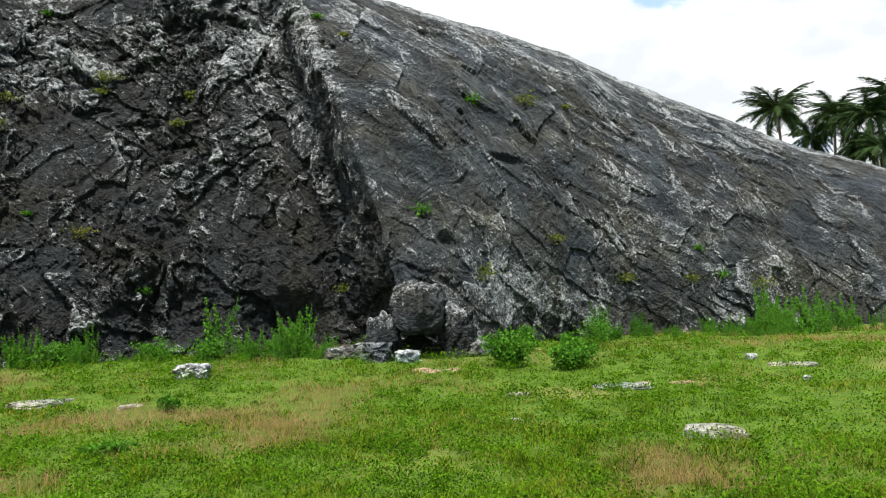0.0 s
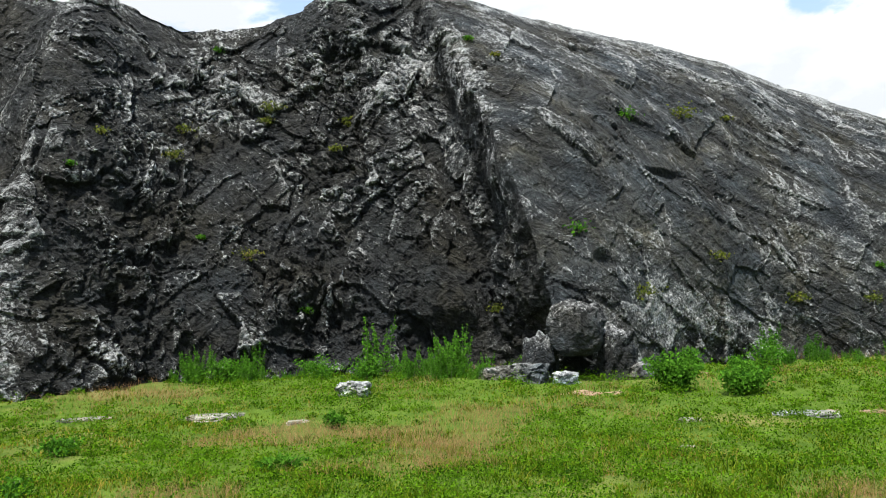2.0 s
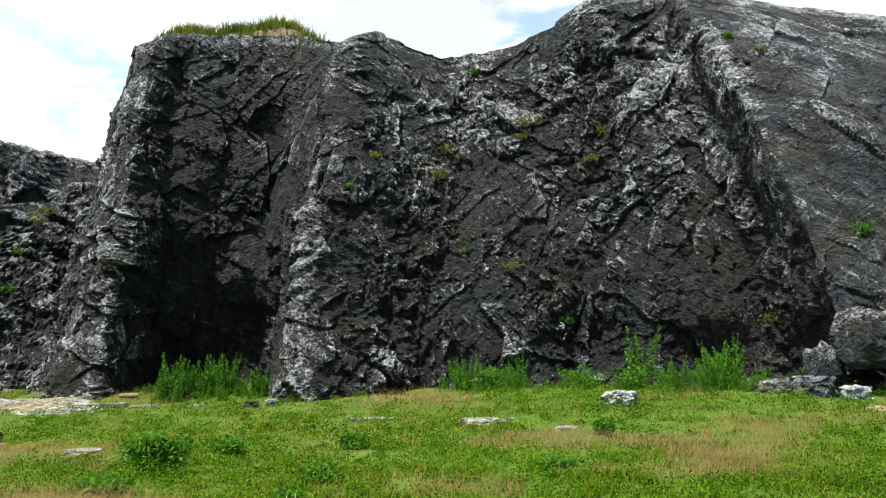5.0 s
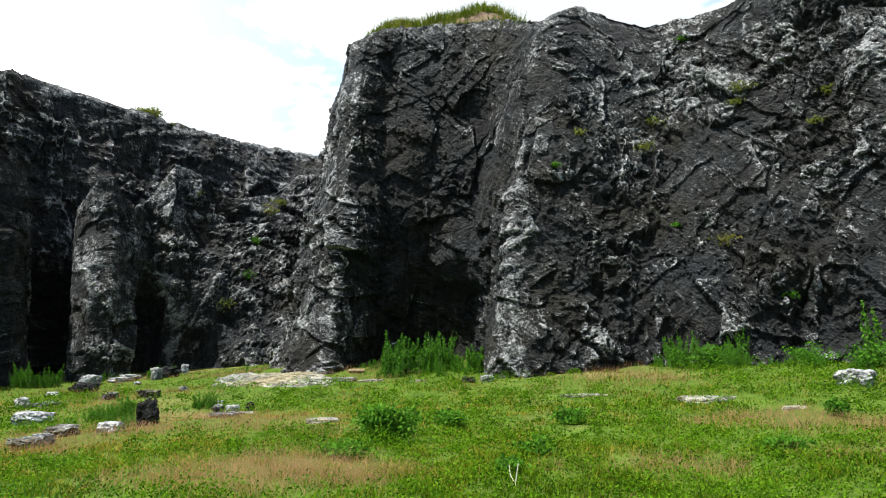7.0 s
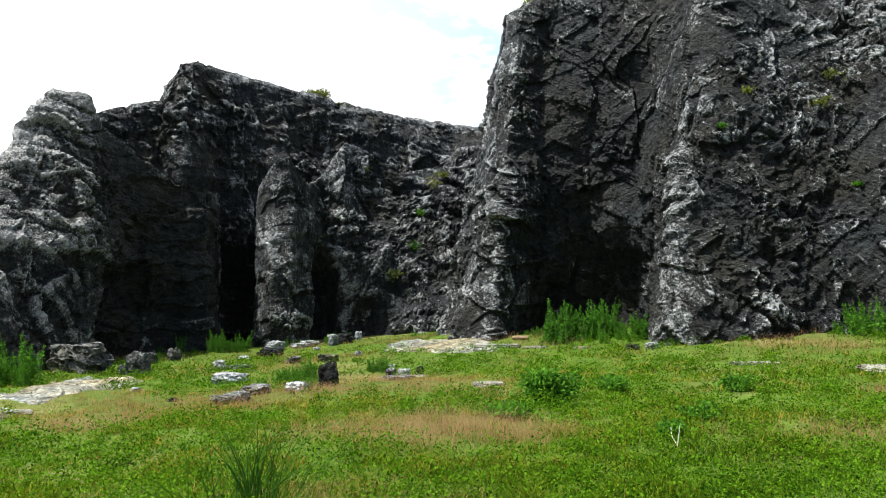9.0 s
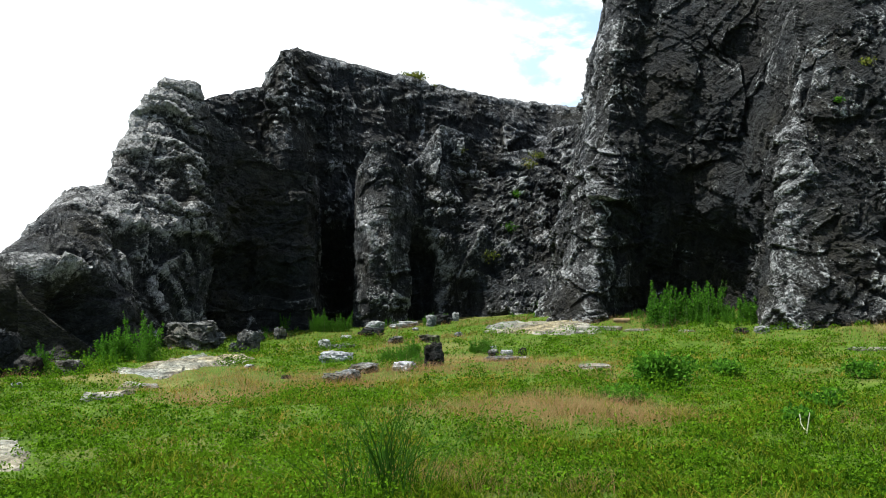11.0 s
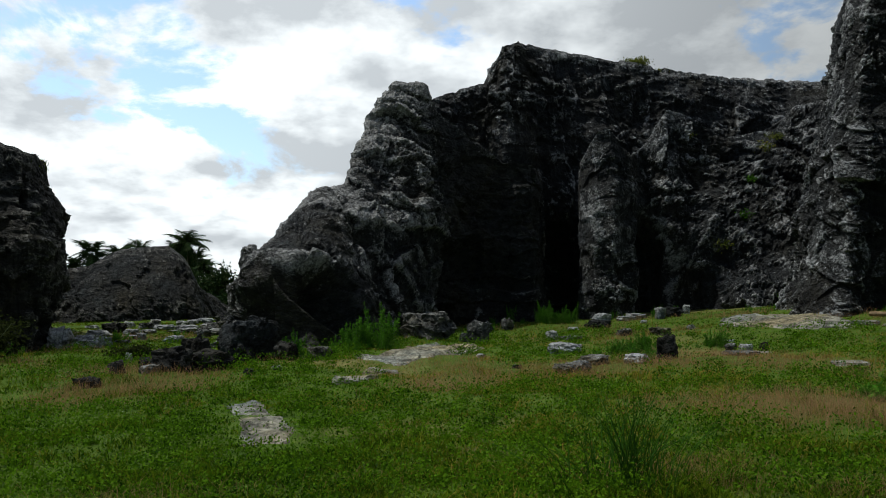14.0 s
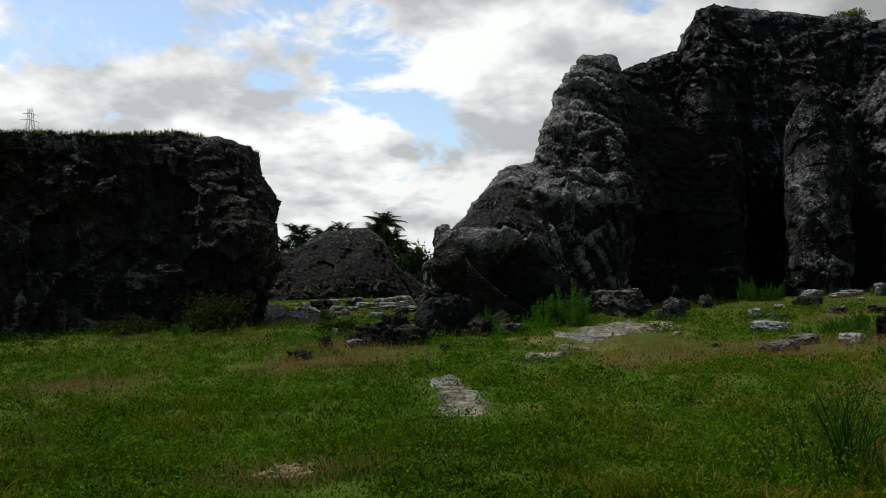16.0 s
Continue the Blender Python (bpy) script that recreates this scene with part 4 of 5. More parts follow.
BARE = [[(-7.4, -3.0), (-8.1, -2.7), (-8.0, -2.2), (-7.4, -2.1)], [(-1.3, 21.4), (-1.3, 22.5), (0.3, 22.5), (0.3, 21.4)], [(3.0, 25.8), (2.9, 27.4), (3.8, 27.4), (3.7, 25.8)], [(3.3, 18.6), (3.4, 19.3), (5.9, 19.2), (5.8, 18.5)]]


def within(corners, x, y, grow=1.0):
    """Which of the places lie inside the outline."""
    c = np.array(corners, float)
    c = c.mean(0) + (c - c.mean(0)) * grow
    hit = np.zeros(len(x), bool)
    for (ax, ay), (bx, by) in zip(c, np.roll(c, -1, 0)):
        hit ^= ((ay > y) != (by > y)) & (x < (bx - ax) * (y - ay) / (by - ay + 1e-9) + ax)
    return hit


def rock_sheet(corners, seed, mat, label, rise=0.03):
    """A thin sheet with a ragged outline that follows the ground and dips under it at its rim."""
    c = np.array(corners, float)
    mid = c.mean(0)
    n, m = 110, 16
    run = np.r_[0, np.cumsum(np.linalg.norm(np.diff(np.r_[c, c[:1]], axis=0), axis=1))]
    t = np.linspace(0, run[-1], n, endpoint=False)
    rim = np.stack([np.interp(t, run, np.r_[c[:, k], c[:1, k]]) for k in range(2)], 1)
    rim = (np.roll(rim, 2, 0) + np.roll(rim, -2, 0) + 2 * rim) / 4
    ragged = 1.04 + 0.16 * fbm(np.c_[rim / 0.7, np.full(n, seed)], 4, seed, 0.65)
    verts = []
    for s in np.linspace(0.02, 1, m):
        q = mid + (rim - mid) * (ragged * s)[:, None]
        bump = 0.05 * fbm(np.c_[q / 0.6, np.zeros(n)], 4, seed + 3) + 0.03 * facets(np.c_[q / 0.8, np.zeros(n)], seed + 4)[0]
        verts.append(np.c_[q, ground_height(q[:, 0], q[:, 1]) + rise + bump - 0.12 * max(0.0, s - 0.88) / 0.12])
    i, j = np.meshgrid(np.arange(m - 1), np.arange(n), indexing="ij")
    j2 = (j + 1) % n
    f = np.stack([i * n + j, (i + 1) * n + j, (i + 1) * n + j2, i * n + j2], -1).reshape(-1, 4)
    ob = mesh_object("rock_sheet", np.concatenate(verts), f, mat)
    return tagged(ob, label, "rock sheet", "bare rock")


for n, corners in enumerate(SHEETS):
    rock_sheet(corners, 170 + n, SLAB, "bare weathered rock sheet level with the grass", 0.06)
rock_sheet(TRACK, 180, SLAB, "trodden bare stone path through the grass", 0.025)

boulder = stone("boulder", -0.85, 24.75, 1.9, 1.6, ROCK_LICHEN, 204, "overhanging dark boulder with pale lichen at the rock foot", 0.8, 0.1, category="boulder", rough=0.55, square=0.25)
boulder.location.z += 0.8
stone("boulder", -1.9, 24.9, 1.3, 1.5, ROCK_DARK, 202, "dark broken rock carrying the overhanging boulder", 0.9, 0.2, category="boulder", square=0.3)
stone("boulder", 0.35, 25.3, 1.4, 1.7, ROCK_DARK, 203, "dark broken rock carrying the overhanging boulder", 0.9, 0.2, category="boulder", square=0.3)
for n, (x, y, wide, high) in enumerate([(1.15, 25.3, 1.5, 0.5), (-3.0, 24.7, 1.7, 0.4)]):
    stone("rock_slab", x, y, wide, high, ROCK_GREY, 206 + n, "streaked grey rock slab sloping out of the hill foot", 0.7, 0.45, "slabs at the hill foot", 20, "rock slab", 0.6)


SOIL = plain_material("brown_soil", (0.2, 0.13, 0.075))
for n, corners in enumerate(BARE):
    rock_sheet(corners, 190 + n, SOIL, "bare patch of trodden brown soil in the grass", -0.01)


# ---- grass ----
def meadow():
    rng = np.random.default_rng(5)

    def sow(n, near, far, power=1.0, turn=(-36, 126)):
        az = np.radians(rng.uniform(*turn, n))
        r = near * (far / near) ** rng.uniform(0, 1, n) ** power
        x, y = -np.sin(az) * r - 0.2, np.cos(az) * r - 0.4
        keep = np.ones(n, bool)
        for sx, sy, sw, sd in OUTCROPS:
            a = math.atan2(-sx, sy)
            dx, dy = x - sx, y - sy
            across, along = dx * math.cos(a) + dy * math.sin(a), -dx * math.sin(a) + dy * math.cos(a)
            keep &= (across / (sw * 0.46)) ** 2 + (along / (sd * 0.46)) ** 2 > rng.uniform(0.25, 1.1, n)
        for k, corners in enumerate(SHEETS + [TRACK] + BARE[1:3]):
            keep &= ~(within(corners, x, y, 0.93) & (rng.uniform(size=n) > (0.25 if k == 1 else 0.03)))
        x, y, r = x[keep], y[keep], r[keep]
        return np.stack([x, y, ground_height(x, y) - 0.01], 1), r

    def patch(p, scale, seed):
        return fbm(np.c_[p[:, :2] / scale, np.zeros(len(p))], 3, seed)

    def cropped(p):
        """Shorter growth in front of the bare sheets and along the path."""
        k = np.ones(len(p))
        for x, y, w in [(-18.5, 1.9, 2.6), (-20.5, 3.2, 3.0), (-22.6, 14.6, 2.6), (-10.5, -0.7, 1.3), (-12.2, -0.7, 1.3), (-16.2, 1.0, 1.5), (-19.5, 10.0, 3.0), (-20.0, 6.5, 2.5)]:
            k = np.minimum(k, 1 - 0.65 * np.exp(-((p[:, 0] - x) ** 2 + (p[:, 1] - y) ** 2) / w**2))
        return k

    def seeding(p):
        m = patch(p, 3.2, 321) + 0.35 * patch(p, 0.9, 322)
        for x, y, w in [(-9.7, 6.5, 0.95), (-14.9, 1.9, 1.5), (-6.0, 10.2, 1.4), (-2.4, 14.5, 1.1), (-13.9, 0.6, 1.2), (-15.5, 10.6, 1.6), (-12.4, 13.0, 2.0), (-17.0, -2.4, 1.4), (-7.5, 15.5, 1.8), (-11.0, 4.4, 1.1)]:
            m += 0.75 * np.exp(-((p[:, 0] - x) ** 2 + (p[:, 1] - y) ** 2) / w**2)
        return m - 0.8 * np.exp(-((p[:, 0] + 9.8) ** 2 + (p[:, 1] + 5.4) ** 2) / 12.0)

    p, r = sow(520000, 3.2, 42)
    p2, r2 = sow(60000, 0.5, 3.2)
    p4, r4 = sow(70000, 28.0, 85.0, 1.0, (86, 106))
    p3, r3 = sow(170000, 0.5, 30, 1.0, (126, 324))
    p, r = np.concatenate([p, p2, p3, p4]), np.r_[r, r2, r3, r4]
    tall = 0.075 + 0.06 * patch(p, 2.2, 301) + 0.15 * patch(p, 0.45, 302)
    h = np.clip(tall, 0.03, 0.3) * rng.uniform(0.5, 1.5, len(p)) * cropped(p) * np.clip(1.15 - 0.035 * r, 0.5, 1)
    tagged(blade_object("grass", p, h, 0.005 + 0.0008 * r, rng, GRASS, 0.85), "short green meadow grass with dry blades", "grass", kind="stuff")

    p, r = sow(260000, 3.2, 34)
    m = patch(p, 2.6, 311) + 0.5 * patch(p, 0.7, 312)
    keep = (m > -0.02 + 0.25 * rng.normal(size=len(p))) & (seeding(p) < 0.4 + 0.15 * rng.normal(size=len(p)))
    p, r = p[keep], r[keep]
    lift = np.clip(0.06 + 0.1 * patch(p, 1.1, 313), 0.02, 0.25)
    c = p + np.c_[rng.normal(0, 0.03, (len(p), 2)), lift * rng.uniform(0.2, 1.5, len(p))]
    v, f = leaves(c, (0.022 + 0.0014 * r)[:, None], rng, 0.5, 0.6)
    # domed clumps of leaves
    k, kr = sow(6200, 3.6, 30, 0.85)
    bare = seeding(k) < 0.35
    k, kr = k[bare], kr[bare]
    wide, n = rng.uniform(0.08, 0.45, len(k)) * (1 + 0.015 * kr), 90
    way = rng.normal(size=(len(k), n, 3))
    way /= np.linalg.norm(way, axis=2)[:, :, None]
    way[:, :, 2] = np.abs(way[:, :, 2]) * 0.8
    dome = k[:, None] + way * (wide[:, None] * rng.uniform(0.55, 1.0, (len(k), n)))[:, :, None]
    v2, f2 = leaves(dome.reshape(-1, 3), np.repeat(0.03 + 0.0012 * kr, n)[:, None], rng, 0.5, 0.55)
    v, f = gather([(v, f), (v2, f2)])
    tagged(mesh_object("herbs", v, f, HERB), "low broad-leaved green herbs among the grass", "herbs", kind="stuff")

    p, r = sow(420000, 7.0, 40)
    m = seeding(p)
    keep = m > 0.5 + 0.3 * rng.normal(size=len(p))
    p, r = p[keep], r[keep]
    h = rng.uniform(0.12, 0.32, len(p)) * cropped(p)
    tagged(blade_object("seed_grass", p, h, 0.0011 + 0.0002 * r, rng, SEED, 0.8), "reddish-brown haze of flowering seed grass", "grass", kind="stuff")


meadow()


# ---- shrubs, weeds and tufts ----
def shrub(name, at, wide, high, seed, label, mat=SHRUB, leaf=0.07, count=900, group="", stems=9):
    rng = np.random.default_rng(seed)
    top = empty(name, at, label, "shrub", group)
    ends, limbs = [], []
    for k in range(stems):
        a, reach = rng.uniform(0, 2 * np.pi), rng.uniform(0.2, 0.95)
        tip = np.array([math.cos(a) * wide * 0.45 * reach, math.sin(a) * wide * 0.45 * reach, high * rng.uniform(0.6, 1.0) * (1.05 - 0.4 * reach)])
        line = np.array([tip * [t, t, t**0.8] + rng.normal(0, 0.02, 3) * t for t in np.linspace(0, 1, 6)])
        limbs.append(tube(line, np.linspace(0.012, 0.004, 6) * max(1, high), 5))
        ends.append(line)
    part("stem_growth", *gather(limbs), STEM, top, "thin green-brown stems", "stuff")
    ends = np.concatenate([e[1:] for e in ends])
    pick = ends[rng.integers(0, len(ends), count)]
    c = pick + rng.normal(0, 1, (count, 3)) * [wide * 0.11, wide * 0.11, high * 0.09]
    c[:, 2] = np.abs(c[:, 2])
    part("foliage", *leaves(c, leaf, rng, 0.3, 0.55), mat, top, "", "stuff")
    return top


def tall_weed(name, seed, high, mat, label, group):
    """A clump of upright leafy stems."""
    rng = np.random.default_rng(seed)
    top = empty(name, (0, 0, 0), label, "weed", group)
    limbs, cs = [], []
    for k in range(8):
        a = rng.uniform(0, 2 * np.pi)
        root = np.array([math.cos(a), math.sin(a), 0]) * rng.uniform(0.03, 0.3)
        lean = np.array([math.cos(a), math.sin(a), 0]) * rng.uniform(0.05, 0.35)
        h = high * rng.uniform(0.55, 1.05)
        line = np.array([root + lean * t * t * h + [0, 0, h * t] for t in np.linspace(0, 1, 7)])
        limbs.append(tube(line, np.linspace(0.009, 0.003, 7), 4))
        t = rng.uniform(0.05, 1.0, 130)
        at = root + lean * (t * t * h)[:, None] + np.c_[0 * t, 0 * t, h * t]
        cs.append(at + rng.normal(0, 1, (130, 3)) * np.c_[0.09 * (1.15 - t), 0.09 * (1.15 - t), 0 * t + 0.03])
    part("stem_growth", *gather(limbs), STEM, top, "upright green stems", "stuff")
    part("foliage", *leaves(np.concatenate(cs), 0.085, rng, 0.5, 0.42), mat, top, "", "stuff")
    return top


WEEDS = [tall_weed("tall_weed", 400 + k, h, WEED, "bright green leafy weed clump at the cliff foot", "weeds along the rock") for k, h in enumerate((1.25, 1.0, 0.8, 1.45))]
# rows along the rock: from, to, depth, how many, height
ROWS = [
    (-7.6, 25.4, -2.9, 24.9, 1.1, 34, 1.0), (5.6, 30.5, 11.5, 32.5, 1.6, 44, 0.95), (11.5, 32.0, 18.5, 31.5, 2.2, 52, 1.1), (-22.0, 19.7, -18.6, 22.3, 1.5, 52, 0.95),
    (-16.8, 23.6, -14.6, 24.6, 0.9, 16, 0.6), (-14.4, 25.0, -10.2, 26.6, 1.1, 34, 0.75), (-10.5, 26.2, -7.6, 25.6, 0.7, 14, 0.55), (-24.3, 1.6, -26.2, 3.9, 0.9, 26, 0.75),
    (-24.6, 20.9, -22.0, 20.3, 0.5, 14, 0.4), (-33.5, 22.0, -29.0, 22.0, 1.5, 22, 0.7), (-38.5, 11.2, -36.0, 14.8, 1.0, 22, 0.7), (-31.5, 9.2, -35.5, 10.4, 0.8, 16, 0.45),
    (-20.6, 8.2, -21.0, 10.2, 0.35, 22, 0.42), (-20.9, 10.3, -19.9, 12.8, 0.4, 26, 0.4), (-17.6, 7.9, -17.3, 8.9, 0.3, 6, 0.35), (-24.6, -8.4, -27.6, -8.0, 0.7, 26, 0.5), (-22.6, -0.4, -21.6, 1.4, 0.5, 12, 0.55),
    (-38.0, 16.4, -34.0, 19.6, 0.6, 20, 0.4), (-35.0, -6.5, -34.0, -3.5, 0.8, 18, 0.5),
]
rng = np.random.default_rng(9)
far_stems, far_leaves = [], []
for n, (x0, y0, x1, y1, deep, count, tall) in enumerate(ROWS):
    for k in range(count):
        t = rng.uniform()
        x, y = x0 + (x1 - x0) * t + rng.normal(0, deep * 0.35), y0 + (y1 - y0) * t + rng.normal(0, deep * 0.35)
        swell = 0.35 + 0.95 * float(np.clip(0.5 + 0.9 * fbm(np.array([[x / 1.1, y / 1.1, 3.0]]), 2, 77)[0], 0, 1))
        s, turn, which = 0.85 * tall * swell * rng.uniform(0.5, 1.25), rng.uniform(0, 360), WEEDS[rng.integers(0, 4)]
        at = pose(x, y, ground_at(x, y) - 0.03, 0, 0, turn)
        if n < 8:
            ob = copy_thing(which, at)
            ob.scale = (s, s, s)
            continue
        c, w = math.cos(radians(turn)) * s, math.sin(radians(turn)) * s
        for child, pile in zip(sorted(which.children, key=lambda q: q.name, reverse=True), (far_stems, far_leaves)):
            v = np.array([q.co[:] for q in child.data.vertices])
            f = np.array([q.vertices[:] for q in child.data.polygons])
            v = np.stack([v[:, 0] * c - v[:, 1] * w + x, v[:, 0] * w + v[:, 1] * c + y, v[:, 2] * s + at[2][3]], 1)
            pile.append((v, f))
low = empty("low_weeds", (0, 0, 0), "low bright green weeds scattered along the rock foot", "weeds")
for name, pile, mat in (("stem_growth", far_stems, STEM), ("foliage", far_leaves, WEED)):
    part(name, *gather(pile), mat, low, "", "stuff")
for k, (x, y) in enumerate([(-5.0, 25.4), (7.4, 31.8), (14.0, 31.6), (-20.2, 21.0)]):
    WEEDS[k].location = (x, y, ground_at(x, y) - 0.03)

SHRUBS = [
    (-11.19, 9.9, 1.05, 0.8), (1.74, 22.3, 1.5, 1.05), (3.28, 21.4, 1.3, 0.85), (-5.8, 16.96, 0.55, 0.36), (-11.9, 10.6, 1.3, 0.45), (-9.96, 13.83, 0.8, 0.42), (-12.2, 12.6, 0.9, 0.4),
    (-24.8, -4.0, 1.2, 0.5), (-24.2, -7.6, 2.6, 1.3), (-24.6, -10.2, 1.6, 0.6), (-8.2, 10.2, 0.7, 0.3), (-7.3, 8.4, 0.6, 0.25), (-10.2, 8.0, 0.8, 0.3), (-5.2, 12.5, 0.8, 0.28),
]
for n, (x, y, wide, high) in enumerate(SHRUBS):
    low = high < 0.5
    shrub("shrub", (x, y, ground_at(x, y) - 0.02), wide, high, 500 + n, "low leafy green shrub in the meadow grass" if low else "dull dark shrub by the west cliff foot" if y < -3 else "rounded dark green shrub standing in the meadow", DULL if y < -3 else SHRUB, 0.085 + 0.02 * high, 2600 if not low else 800, "shrubs")


for n, (x, y, wide, high) in enumerate([(5.2, 27.8, 1.7, 1.15), (2.7, 26.9, 1.2, 0.8), (4.0, 26.6, 1.0, 0.6), (-7.6, 25.9, 1.6, 0.9), (-9.2, 26.2, 1.5, 0.8), (-12.4, 25.7, 1.4, 0.8)]):
    shrub("weed_bush", (x, y, ground_at(x, y) - 0.02), wide, high, 560 + n, "yellow-green bushy weed against the rock foot", WEED, 0.09, 1300, "weed bushes")


def rushes():
    rng = np.random.default_rng(31)
    top = empty("rush_clump", (-6.7, 2.2, ground_at(-6.7, 2.2)), "dark green clump of upright rushes near the path", "rushes")
    for k in range(110):
        a, r = rng.uniform(0, 2 * np.pi), abs(rng.normal(0, 0.26))
        root = np.array([math.cos(a) * r, math.sin(a) * r, 0])
        lean = rng.normal(0, 0.22, 2) + root[:2] * 0.6
        h = rng.uniform(0.4, 0.9)
        line = [root + np.array([lean[0] * t * t, lean[1] * t * t, h * t]) for t in np.linspace(0, 1, 5)]
        v, f = tube(line, np.linspace(0.007, 0.0018, 5), 4)
        part("rush_blade", v, f, RUSH, top)


rushes()


def dry_stick():
    at = (-6.6, 7.6, ground_at(-6.6, 7.6))
    top = empty("dry_stick", at, "forked pale dry stalk standing in the grass", "stalk")
    part("stalk", *tube([(0, 0, 0), (0.02, 0.01, 0.12), (0.05, 0.02, 0.3)], (0.008, 0.007, 0.005)), STRAW, top)
    part("fork", *tube([(0.01, 0, 0.06), (-0.06, 0, 0.16), (-0.08, 0.01, 0.27)], (0.006, 0.005, 0.004)), STRAW, top)


dry_stick()


def log():
    ob = mesh_object("log", *tube([(-0.3, 0, 0), (-0.1, 0.01, 0.01), (0.12, -0.01, 0), (0.3, 0, 0.01)], (0.075, 0.08, 0.08, 0.07), 9), LOGWOOD)
    ob.location, ob.rotation_euler = (-23.2, 19.7, ground_at(-23.2, 19.7) + 0.09), (0, 0, radians(40))
    tagged(ob, "short weathered orange-brown log lying on the grass", "log")


log()


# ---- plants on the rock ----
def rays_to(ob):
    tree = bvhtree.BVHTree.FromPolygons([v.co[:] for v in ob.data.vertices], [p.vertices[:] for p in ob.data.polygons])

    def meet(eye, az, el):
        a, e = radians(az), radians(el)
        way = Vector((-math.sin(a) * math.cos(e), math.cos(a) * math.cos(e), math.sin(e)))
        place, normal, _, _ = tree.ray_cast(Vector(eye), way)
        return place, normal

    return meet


def ledge_tuft(place, wide, seed, mat, label):
    rng = np.random.default_rng(seed)
    top = empty("ledge_tuft", place, label, "plant", "tufts on the rock")
    n = 150
    c = rng.normal(0, 1, (n, 3)) * [wide * 0.27, wide * 0.2, wide * 0.12] + [0, 0, wide * 0.16]
    part("foliage", *leaves(c, 0.1 + 0.05 * wide, rng, 0.4, 0.5), mat, top, "", "stuff")
    lines = []
    for k in range(7):
        tip = c[k * 9]
        lines.append(tube([(0, 0, -0.05), tip * 0.5, tip], (0.012, 0.008, 0.004), 4))
    part("stem_growth", *gather(lines), BARK, top, "thin brown stems", "stuff")


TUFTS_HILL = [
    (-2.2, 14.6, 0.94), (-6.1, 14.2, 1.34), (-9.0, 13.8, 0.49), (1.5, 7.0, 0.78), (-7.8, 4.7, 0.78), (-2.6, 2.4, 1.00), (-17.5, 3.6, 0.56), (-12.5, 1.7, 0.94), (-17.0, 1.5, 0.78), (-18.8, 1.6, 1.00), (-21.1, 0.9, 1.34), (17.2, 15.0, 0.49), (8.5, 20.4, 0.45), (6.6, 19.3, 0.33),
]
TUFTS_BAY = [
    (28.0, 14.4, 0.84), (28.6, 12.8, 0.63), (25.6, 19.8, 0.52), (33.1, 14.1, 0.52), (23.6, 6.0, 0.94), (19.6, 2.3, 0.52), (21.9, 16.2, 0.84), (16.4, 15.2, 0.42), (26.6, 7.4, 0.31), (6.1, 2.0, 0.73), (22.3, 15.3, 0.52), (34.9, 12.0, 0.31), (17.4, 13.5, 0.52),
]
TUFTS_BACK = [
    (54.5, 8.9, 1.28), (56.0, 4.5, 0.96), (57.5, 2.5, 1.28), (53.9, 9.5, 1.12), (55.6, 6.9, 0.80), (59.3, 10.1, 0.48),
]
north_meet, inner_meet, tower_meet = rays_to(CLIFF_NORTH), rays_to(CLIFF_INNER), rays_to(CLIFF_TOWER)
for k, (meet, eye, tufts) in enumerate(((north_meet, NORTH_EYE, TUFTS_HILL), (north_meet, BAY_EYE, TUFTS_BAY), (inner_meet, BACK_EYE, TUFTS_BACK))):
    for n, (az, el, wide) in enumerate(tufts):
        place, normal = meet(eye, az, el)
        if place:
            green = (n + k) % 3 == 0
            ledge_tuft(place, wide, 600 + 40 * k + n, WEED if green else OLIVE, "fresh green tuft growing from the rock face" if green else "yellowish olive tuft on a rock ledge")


def brow(name, eye, a0, a1, meet_list, far, rise, seed, label):
    """A strip of soil and grass along the brow of a face: the soil, and the grass on it."""
    rng = np.random.default_rng(seed)
    n, m = 90, 9
    az = np.linspace(a0, a1, n)
    d, el = np.interp(az, meet_list[:, 0], meet_list[:, 1]), np.interp(az, meet_list[:, 0], meet_list[:, 2])
    x, y = eye[0] - np.sin(np.radians(az)) * d, eye[1] + np.cos(np.radians(az)) * d
    z = eye[2] + np.tan(np.radians(el)) * d
    out = np.stack([-np.sin(np.radians(az)), np.cos(np.radians(az))], 1)
    hump = rise * np.clip(1.1 - np.abs(np.linspace(-1, 1, n)) ** 3, 0.05, 1) * (0.8 + 0.35 * fbm(np.stack([az / 3, 0 * az, 0 * az], 1), 3, seed))
    rows = []
    for k in range(m):
        s = k / (m - 1)
        lift = hump * (math.sin(math.pi * min(1, s * 1.2 + 0.02)) ** 0.6 if s < 0.8 else 0.6) - 0.25 * (k == 0)
        rows.append(np.c_[x + out[:, 0] * (0.15 + s * far), y + out[:, 1] * (0.15 + s * far), z - 0.1 + lift])
    grid = np.stack(rows, 1).reshape(-1, 3)
    grid[:, 2] += 0.1 * fbm(grid / 0.7, 3, seed + 1)
    top = empty(name, (0, 0, 0), label, "grass bank")
    part("soil", grid, grid_quads(n, m), SOIL, top, "reddish-brown soil bank")
    pick = grid[rng.integers(0, len(grid), 9000)] + rng.normal(0, 0.09, (9000, 3)) * [1, 1, 0.15]
    for mat, name, some in ((GRASS, "grass", pick[:5500]), (OLIVE, "dry_grass", pick[5500:])):
        ob = blade_object(name, some, rng.uniform(0.1, 0.42, len(some)) * (0.5 + rise), np.full(len(some), 0.03), rng, mat, 0.4)
        ob.parent = top
        tagged(ob, kind="stuff")
    return top


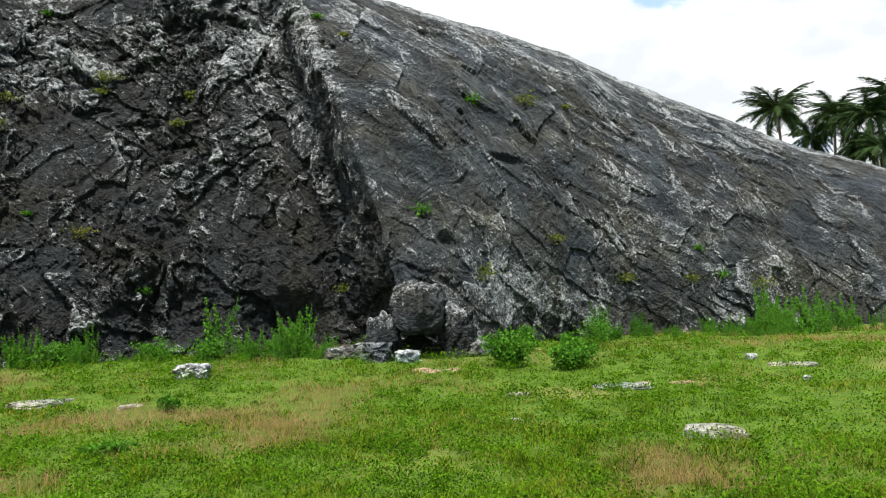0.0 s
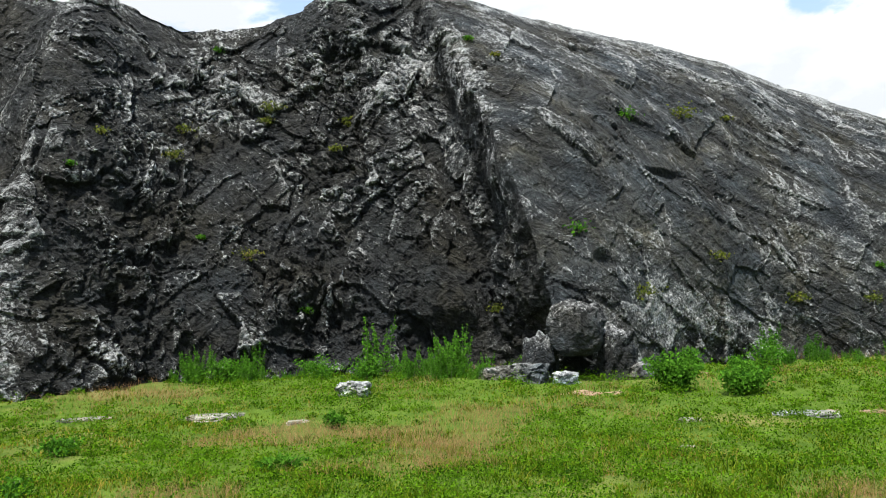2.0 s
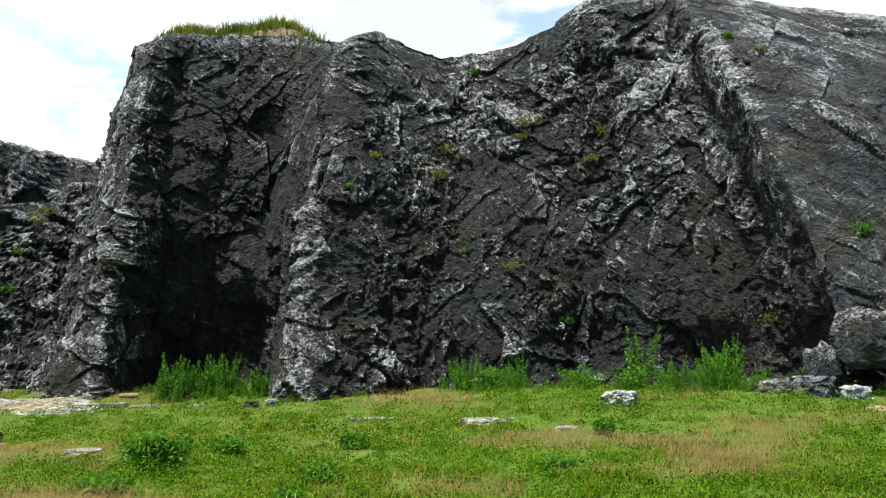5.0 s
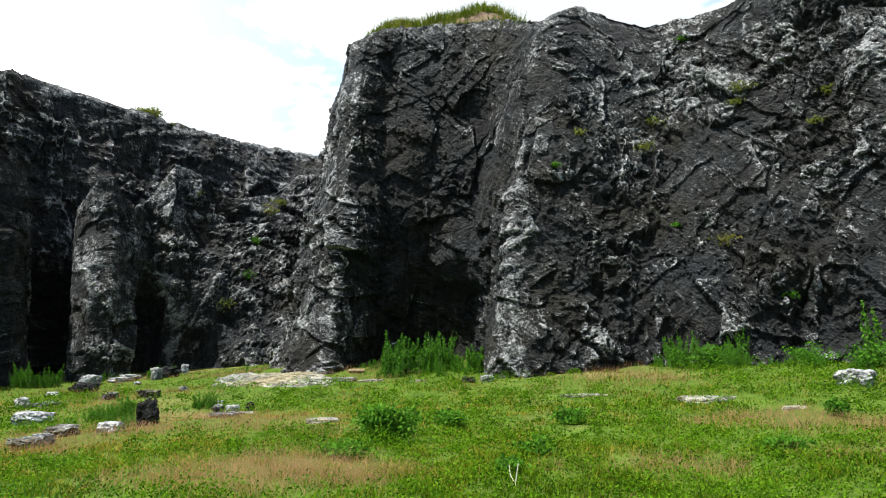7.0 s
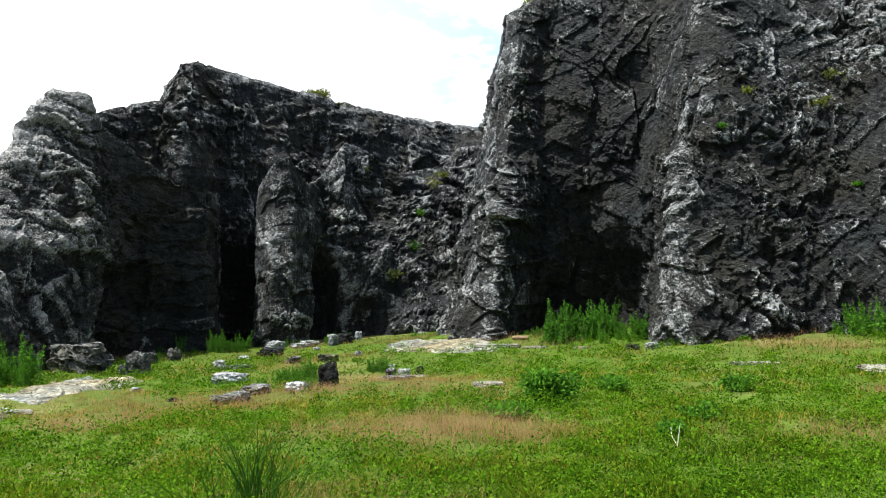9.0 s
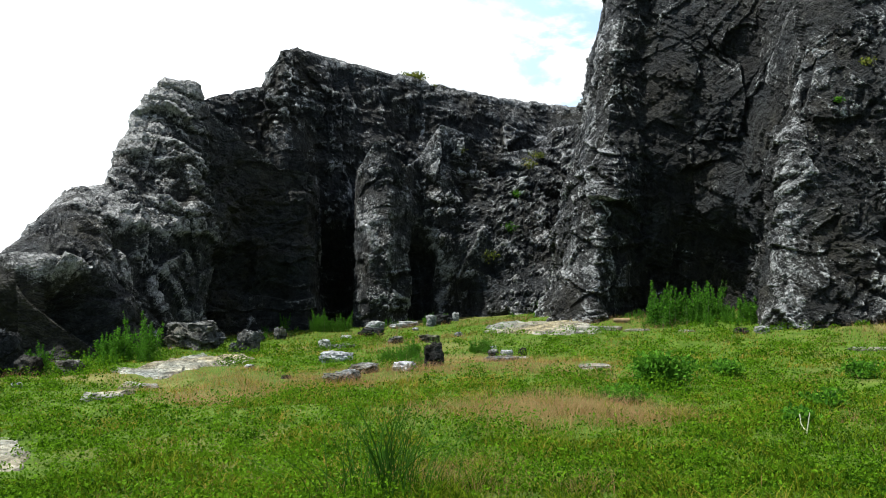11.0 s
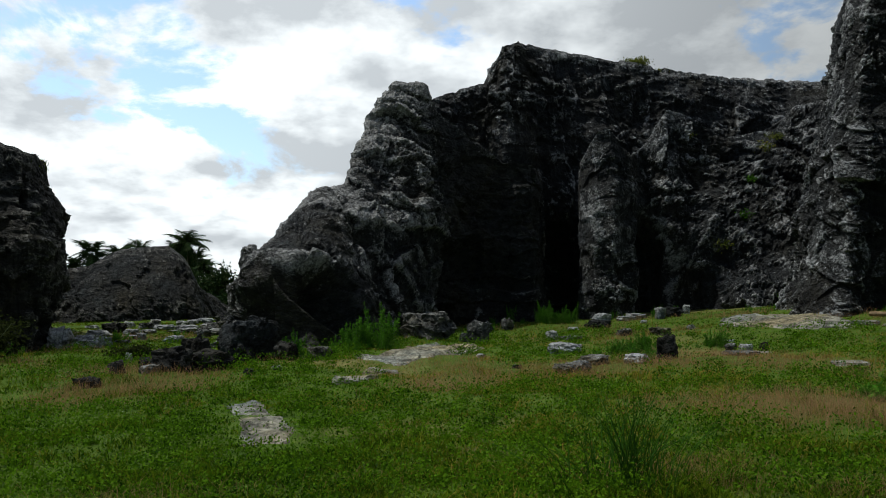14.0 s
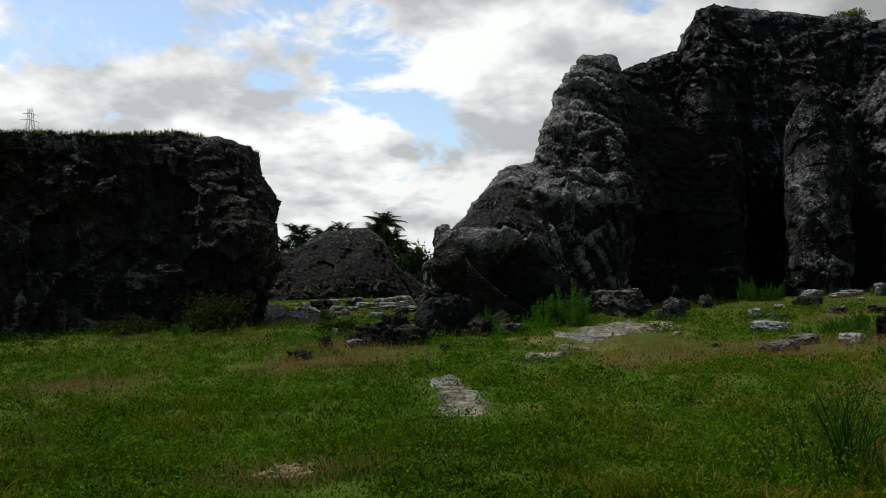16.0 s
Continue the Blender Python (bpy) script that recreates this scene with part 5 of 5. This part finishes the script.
cap = np.array(BUTTRESS)[:, 2:5]
brow("grass_bank", BAY_EYE, 36.8, 48.3, cap, 2.4, 1.0, 701, "green grass bank on brown soil along the cliff brow")
west = np.array(WEST)[2:, 2:5]
brow("grass_bank", WEST_EYE, 102.6, 122, west, 2.5, 0.18, 702, "thin dry grass strip along the west cliff brow")


def on_brow(eye, az, d, el):
    return (eye[0] - math.sin(radians(az)) * d, eye[1] + math.cos(radians(az)) * d, eye[2] + math.tan(radians(el)) * d)


shrub("shrub", on_brow(BACK_EYE, 62.6, 54.0, 14.8), 2.2, 0.95, 560, "brownish-green bush on the far cliff brow", OLIVE, 0.14, 1800, "shrubs")
shrub("shrub", on_brow(BACK_EYE, 60.8, 54.5, 14.4), 1.8, 0.4, 561, "dry low bush on the far cliff brow", OLIVE, 0.14, 350, "shrubs")


# ---- palms ----
def frond_mesh(seed, long):
    rng = np.random.default_rng(seed)
    t = np.linspace(0, 1, 9)
    line = np.stack([long * (t - 0.12 * t * t), 0 * t, long * (0.28 * t - 0.62 * t * t)], 1)
    pieces = [tube(line, np.linspace(0.05, 0.008, 9), 4)]
    verts, n = [], 34
    for side in (-1, 1):
        for s in np.linspace(0.12, 0.99, n):
            p = np.array([np.interp(s, t, line[:, k]) for k in range(3)])
            q = np.array([np.interp(min(1, s + 0.03), t, line[:, k]) for k in range(3)])
            reach = long * 0.3 * math.sin(math.pi * (0.15 + 0.8 * s)) * rng.uniform(0.8, 1.15)
            tip = p + np.array([reach * 0.55, side * reach * 0.8, -reach * rng.uniform(0.35, 0.8)])
            verts.append([p, q, tip * 0.6 + q * 0.4 + [0, 0, 0.02], tip])
    v = np.array(verts).reshape(-1, 3)
    pieces.append((v, np.arange(len(v)).reshape(-1, 4)[:, [0, 1, 2, 3]]))
    return gather(pieces)


FRONDS = []
for k, long in enumerate((3.4, 3.0, 3.7)):
    v, f = frond_mesh(800 + k, long)
    ob = mesh_object("frond", v, f, PALM)
    FRONDS.append(ob.data)
    bpy.data.objects.remove(ob)


def palm(x, y, z, crown, seed, label, scale=1.0):
    """A coconut palm that stands at x, y on the ground z, its crown at that height."""
    rng = np.random.default_rng(seed)
    top = empty("palm_tree", (x, y, z), label, "palm tree", "palms")
    high = crown - z
    bend = rng.normal(0, 0.06, 2) * high
    line = [(bend[0] * (t - t * t) * 2, bend[1] * (t - t * t) * 2, high * t) for t in np.linspace(0, 1, 10)]
    part("trunk", *tube(line, np.linspace(0.22, 0.13, 10), 9), BARK, top, "slender grey ringed trunk")
    for k in range(38):
        ob = new("frond", FRONDS[k % 3])
        ob.parent = top
        ob.location = (0, 0, high)
        ob.rotation_euler = (rng.normal(0, 0.2), radians(rng.uniform(-60, 48)), k * 2.4 + rng.normal(0, 0.2))
        ob.scale = (scale, scale, scale)
    return top


for n, (az, el, d, s) in enumerate([(-23.0, 12.3, 88, 1.25), (-26.4, 11.6, 92, 1.15), (-28.4, 11.2, 84, 1.2), (-29.8, 12.2, 90, 1.25), (-25.0, 10.3, 96, 0.9), (-27.6, 9.6, 88, 0.9), (-29.0, 9.2, 80, 0.9), (-31.5, 10.2, 88, 1.0)]):
    x, y, z = on_brow(NORTH_EYE, az, d, el)
    palm(x, y, ground_at(x, y) - 0.2, z, 820 + n, "tall green coconut palm behind the rock hill", s)
for n, (az, el, d, s) in enumerate([(99.6, 2.8, 150, 1.25), (97.9, 2.9, 160, 1.1), (96.5, 3.1, 155, 1.15), (93.7, 3.5, 140, 1.3), (94.4, 2.7, 150, 1.2), (93.0, 2.4, 150, 1.1), (100.5, 1.9, 150, 1.0), (92.6, 1.8, 145, 1.0)]):
    x, y, z = on_brow(WEST_EYE, az, d, el)
    palm(x, y, ground_at(x, y) - 0.2, z, 840 + n, "dark coconut palm on the far horizon", s)
for n, (az, d, wide, high) in enumerate([(91.4, 120, 5, 5.6), (92.3, 125, 5, 4.6), (93.4, 130, 7, 5.6), (95.0, 135, 8, 5.2), (97.2, 135, 8, 5.2), (99.2, 135, 8, 5.0), (100.8, 135, 7, 5.2), (90.4, 115, 5, 2.6), (89.4, 118, 6, 3.0), (102.4, 140, 8, 3.4)]):
    x, y, z = on_brow(WEST_EYE, az, d, 0)
    shrub("bush", (x, y, ground_at(x, y) - 0.2), wide, high, 870 + n, "dark green bushy tree on the far horizon", PALM, 0.5, 2200, "far bushes")


# ---- mast ----
def mast():
    x, y, z = on_brow(WEST_EYE, 116.5, 125, 11.0)
    low = ground_at(x, y)
    top = empty("lattice_mast", (x, y, low - 0.3), "grey steel lattice power mast beyond the west cliff", "mast")
    high = z - low + 0.3
    wide = lambda t: 1.5 * (1 - t) + 0.22  # noqa: E731
    for sx, sy in ((-1, -1), (1, -1), (1, 1), (-1, 1)):
        part("leg", *tube([(sx * wide(t), sy * wide(t), high * t) for t in (0, 0.5, 1)], (0.045, 0.04, 0.035), 4), STEEL, top)
    for k in range(16):
        t0, t1 = k / 16, (k + 1) / 16
        for face in range(4):
            c, s = math.cos(face * math.pi / 2), math.sin(face * math.pi / 2)
            a, b = wide(t0), wide(t1)
            p, q = (-a, -a), (b, -b)
            part("brace", *tube([(p[0] * c - p[1] * s, p[0] * s + p[1] * c, high * t0), (q[0] * c - q[1] * s, q[0] * s + q[1] * c, high * t1)], (0.016, 0.016), 4), STEEL, top)
    for t, reach in ((0.93, 1.3), (0.965, 1.0)):
        part("cross_arm", *tube([(-reach, 0.6 * reach, high * t), (0, 0, high * t + 0.25), (reach, -0.6 * reach, high * t)], (0.03, 0.05, 0.03), 4), STEEL, top)


mast()
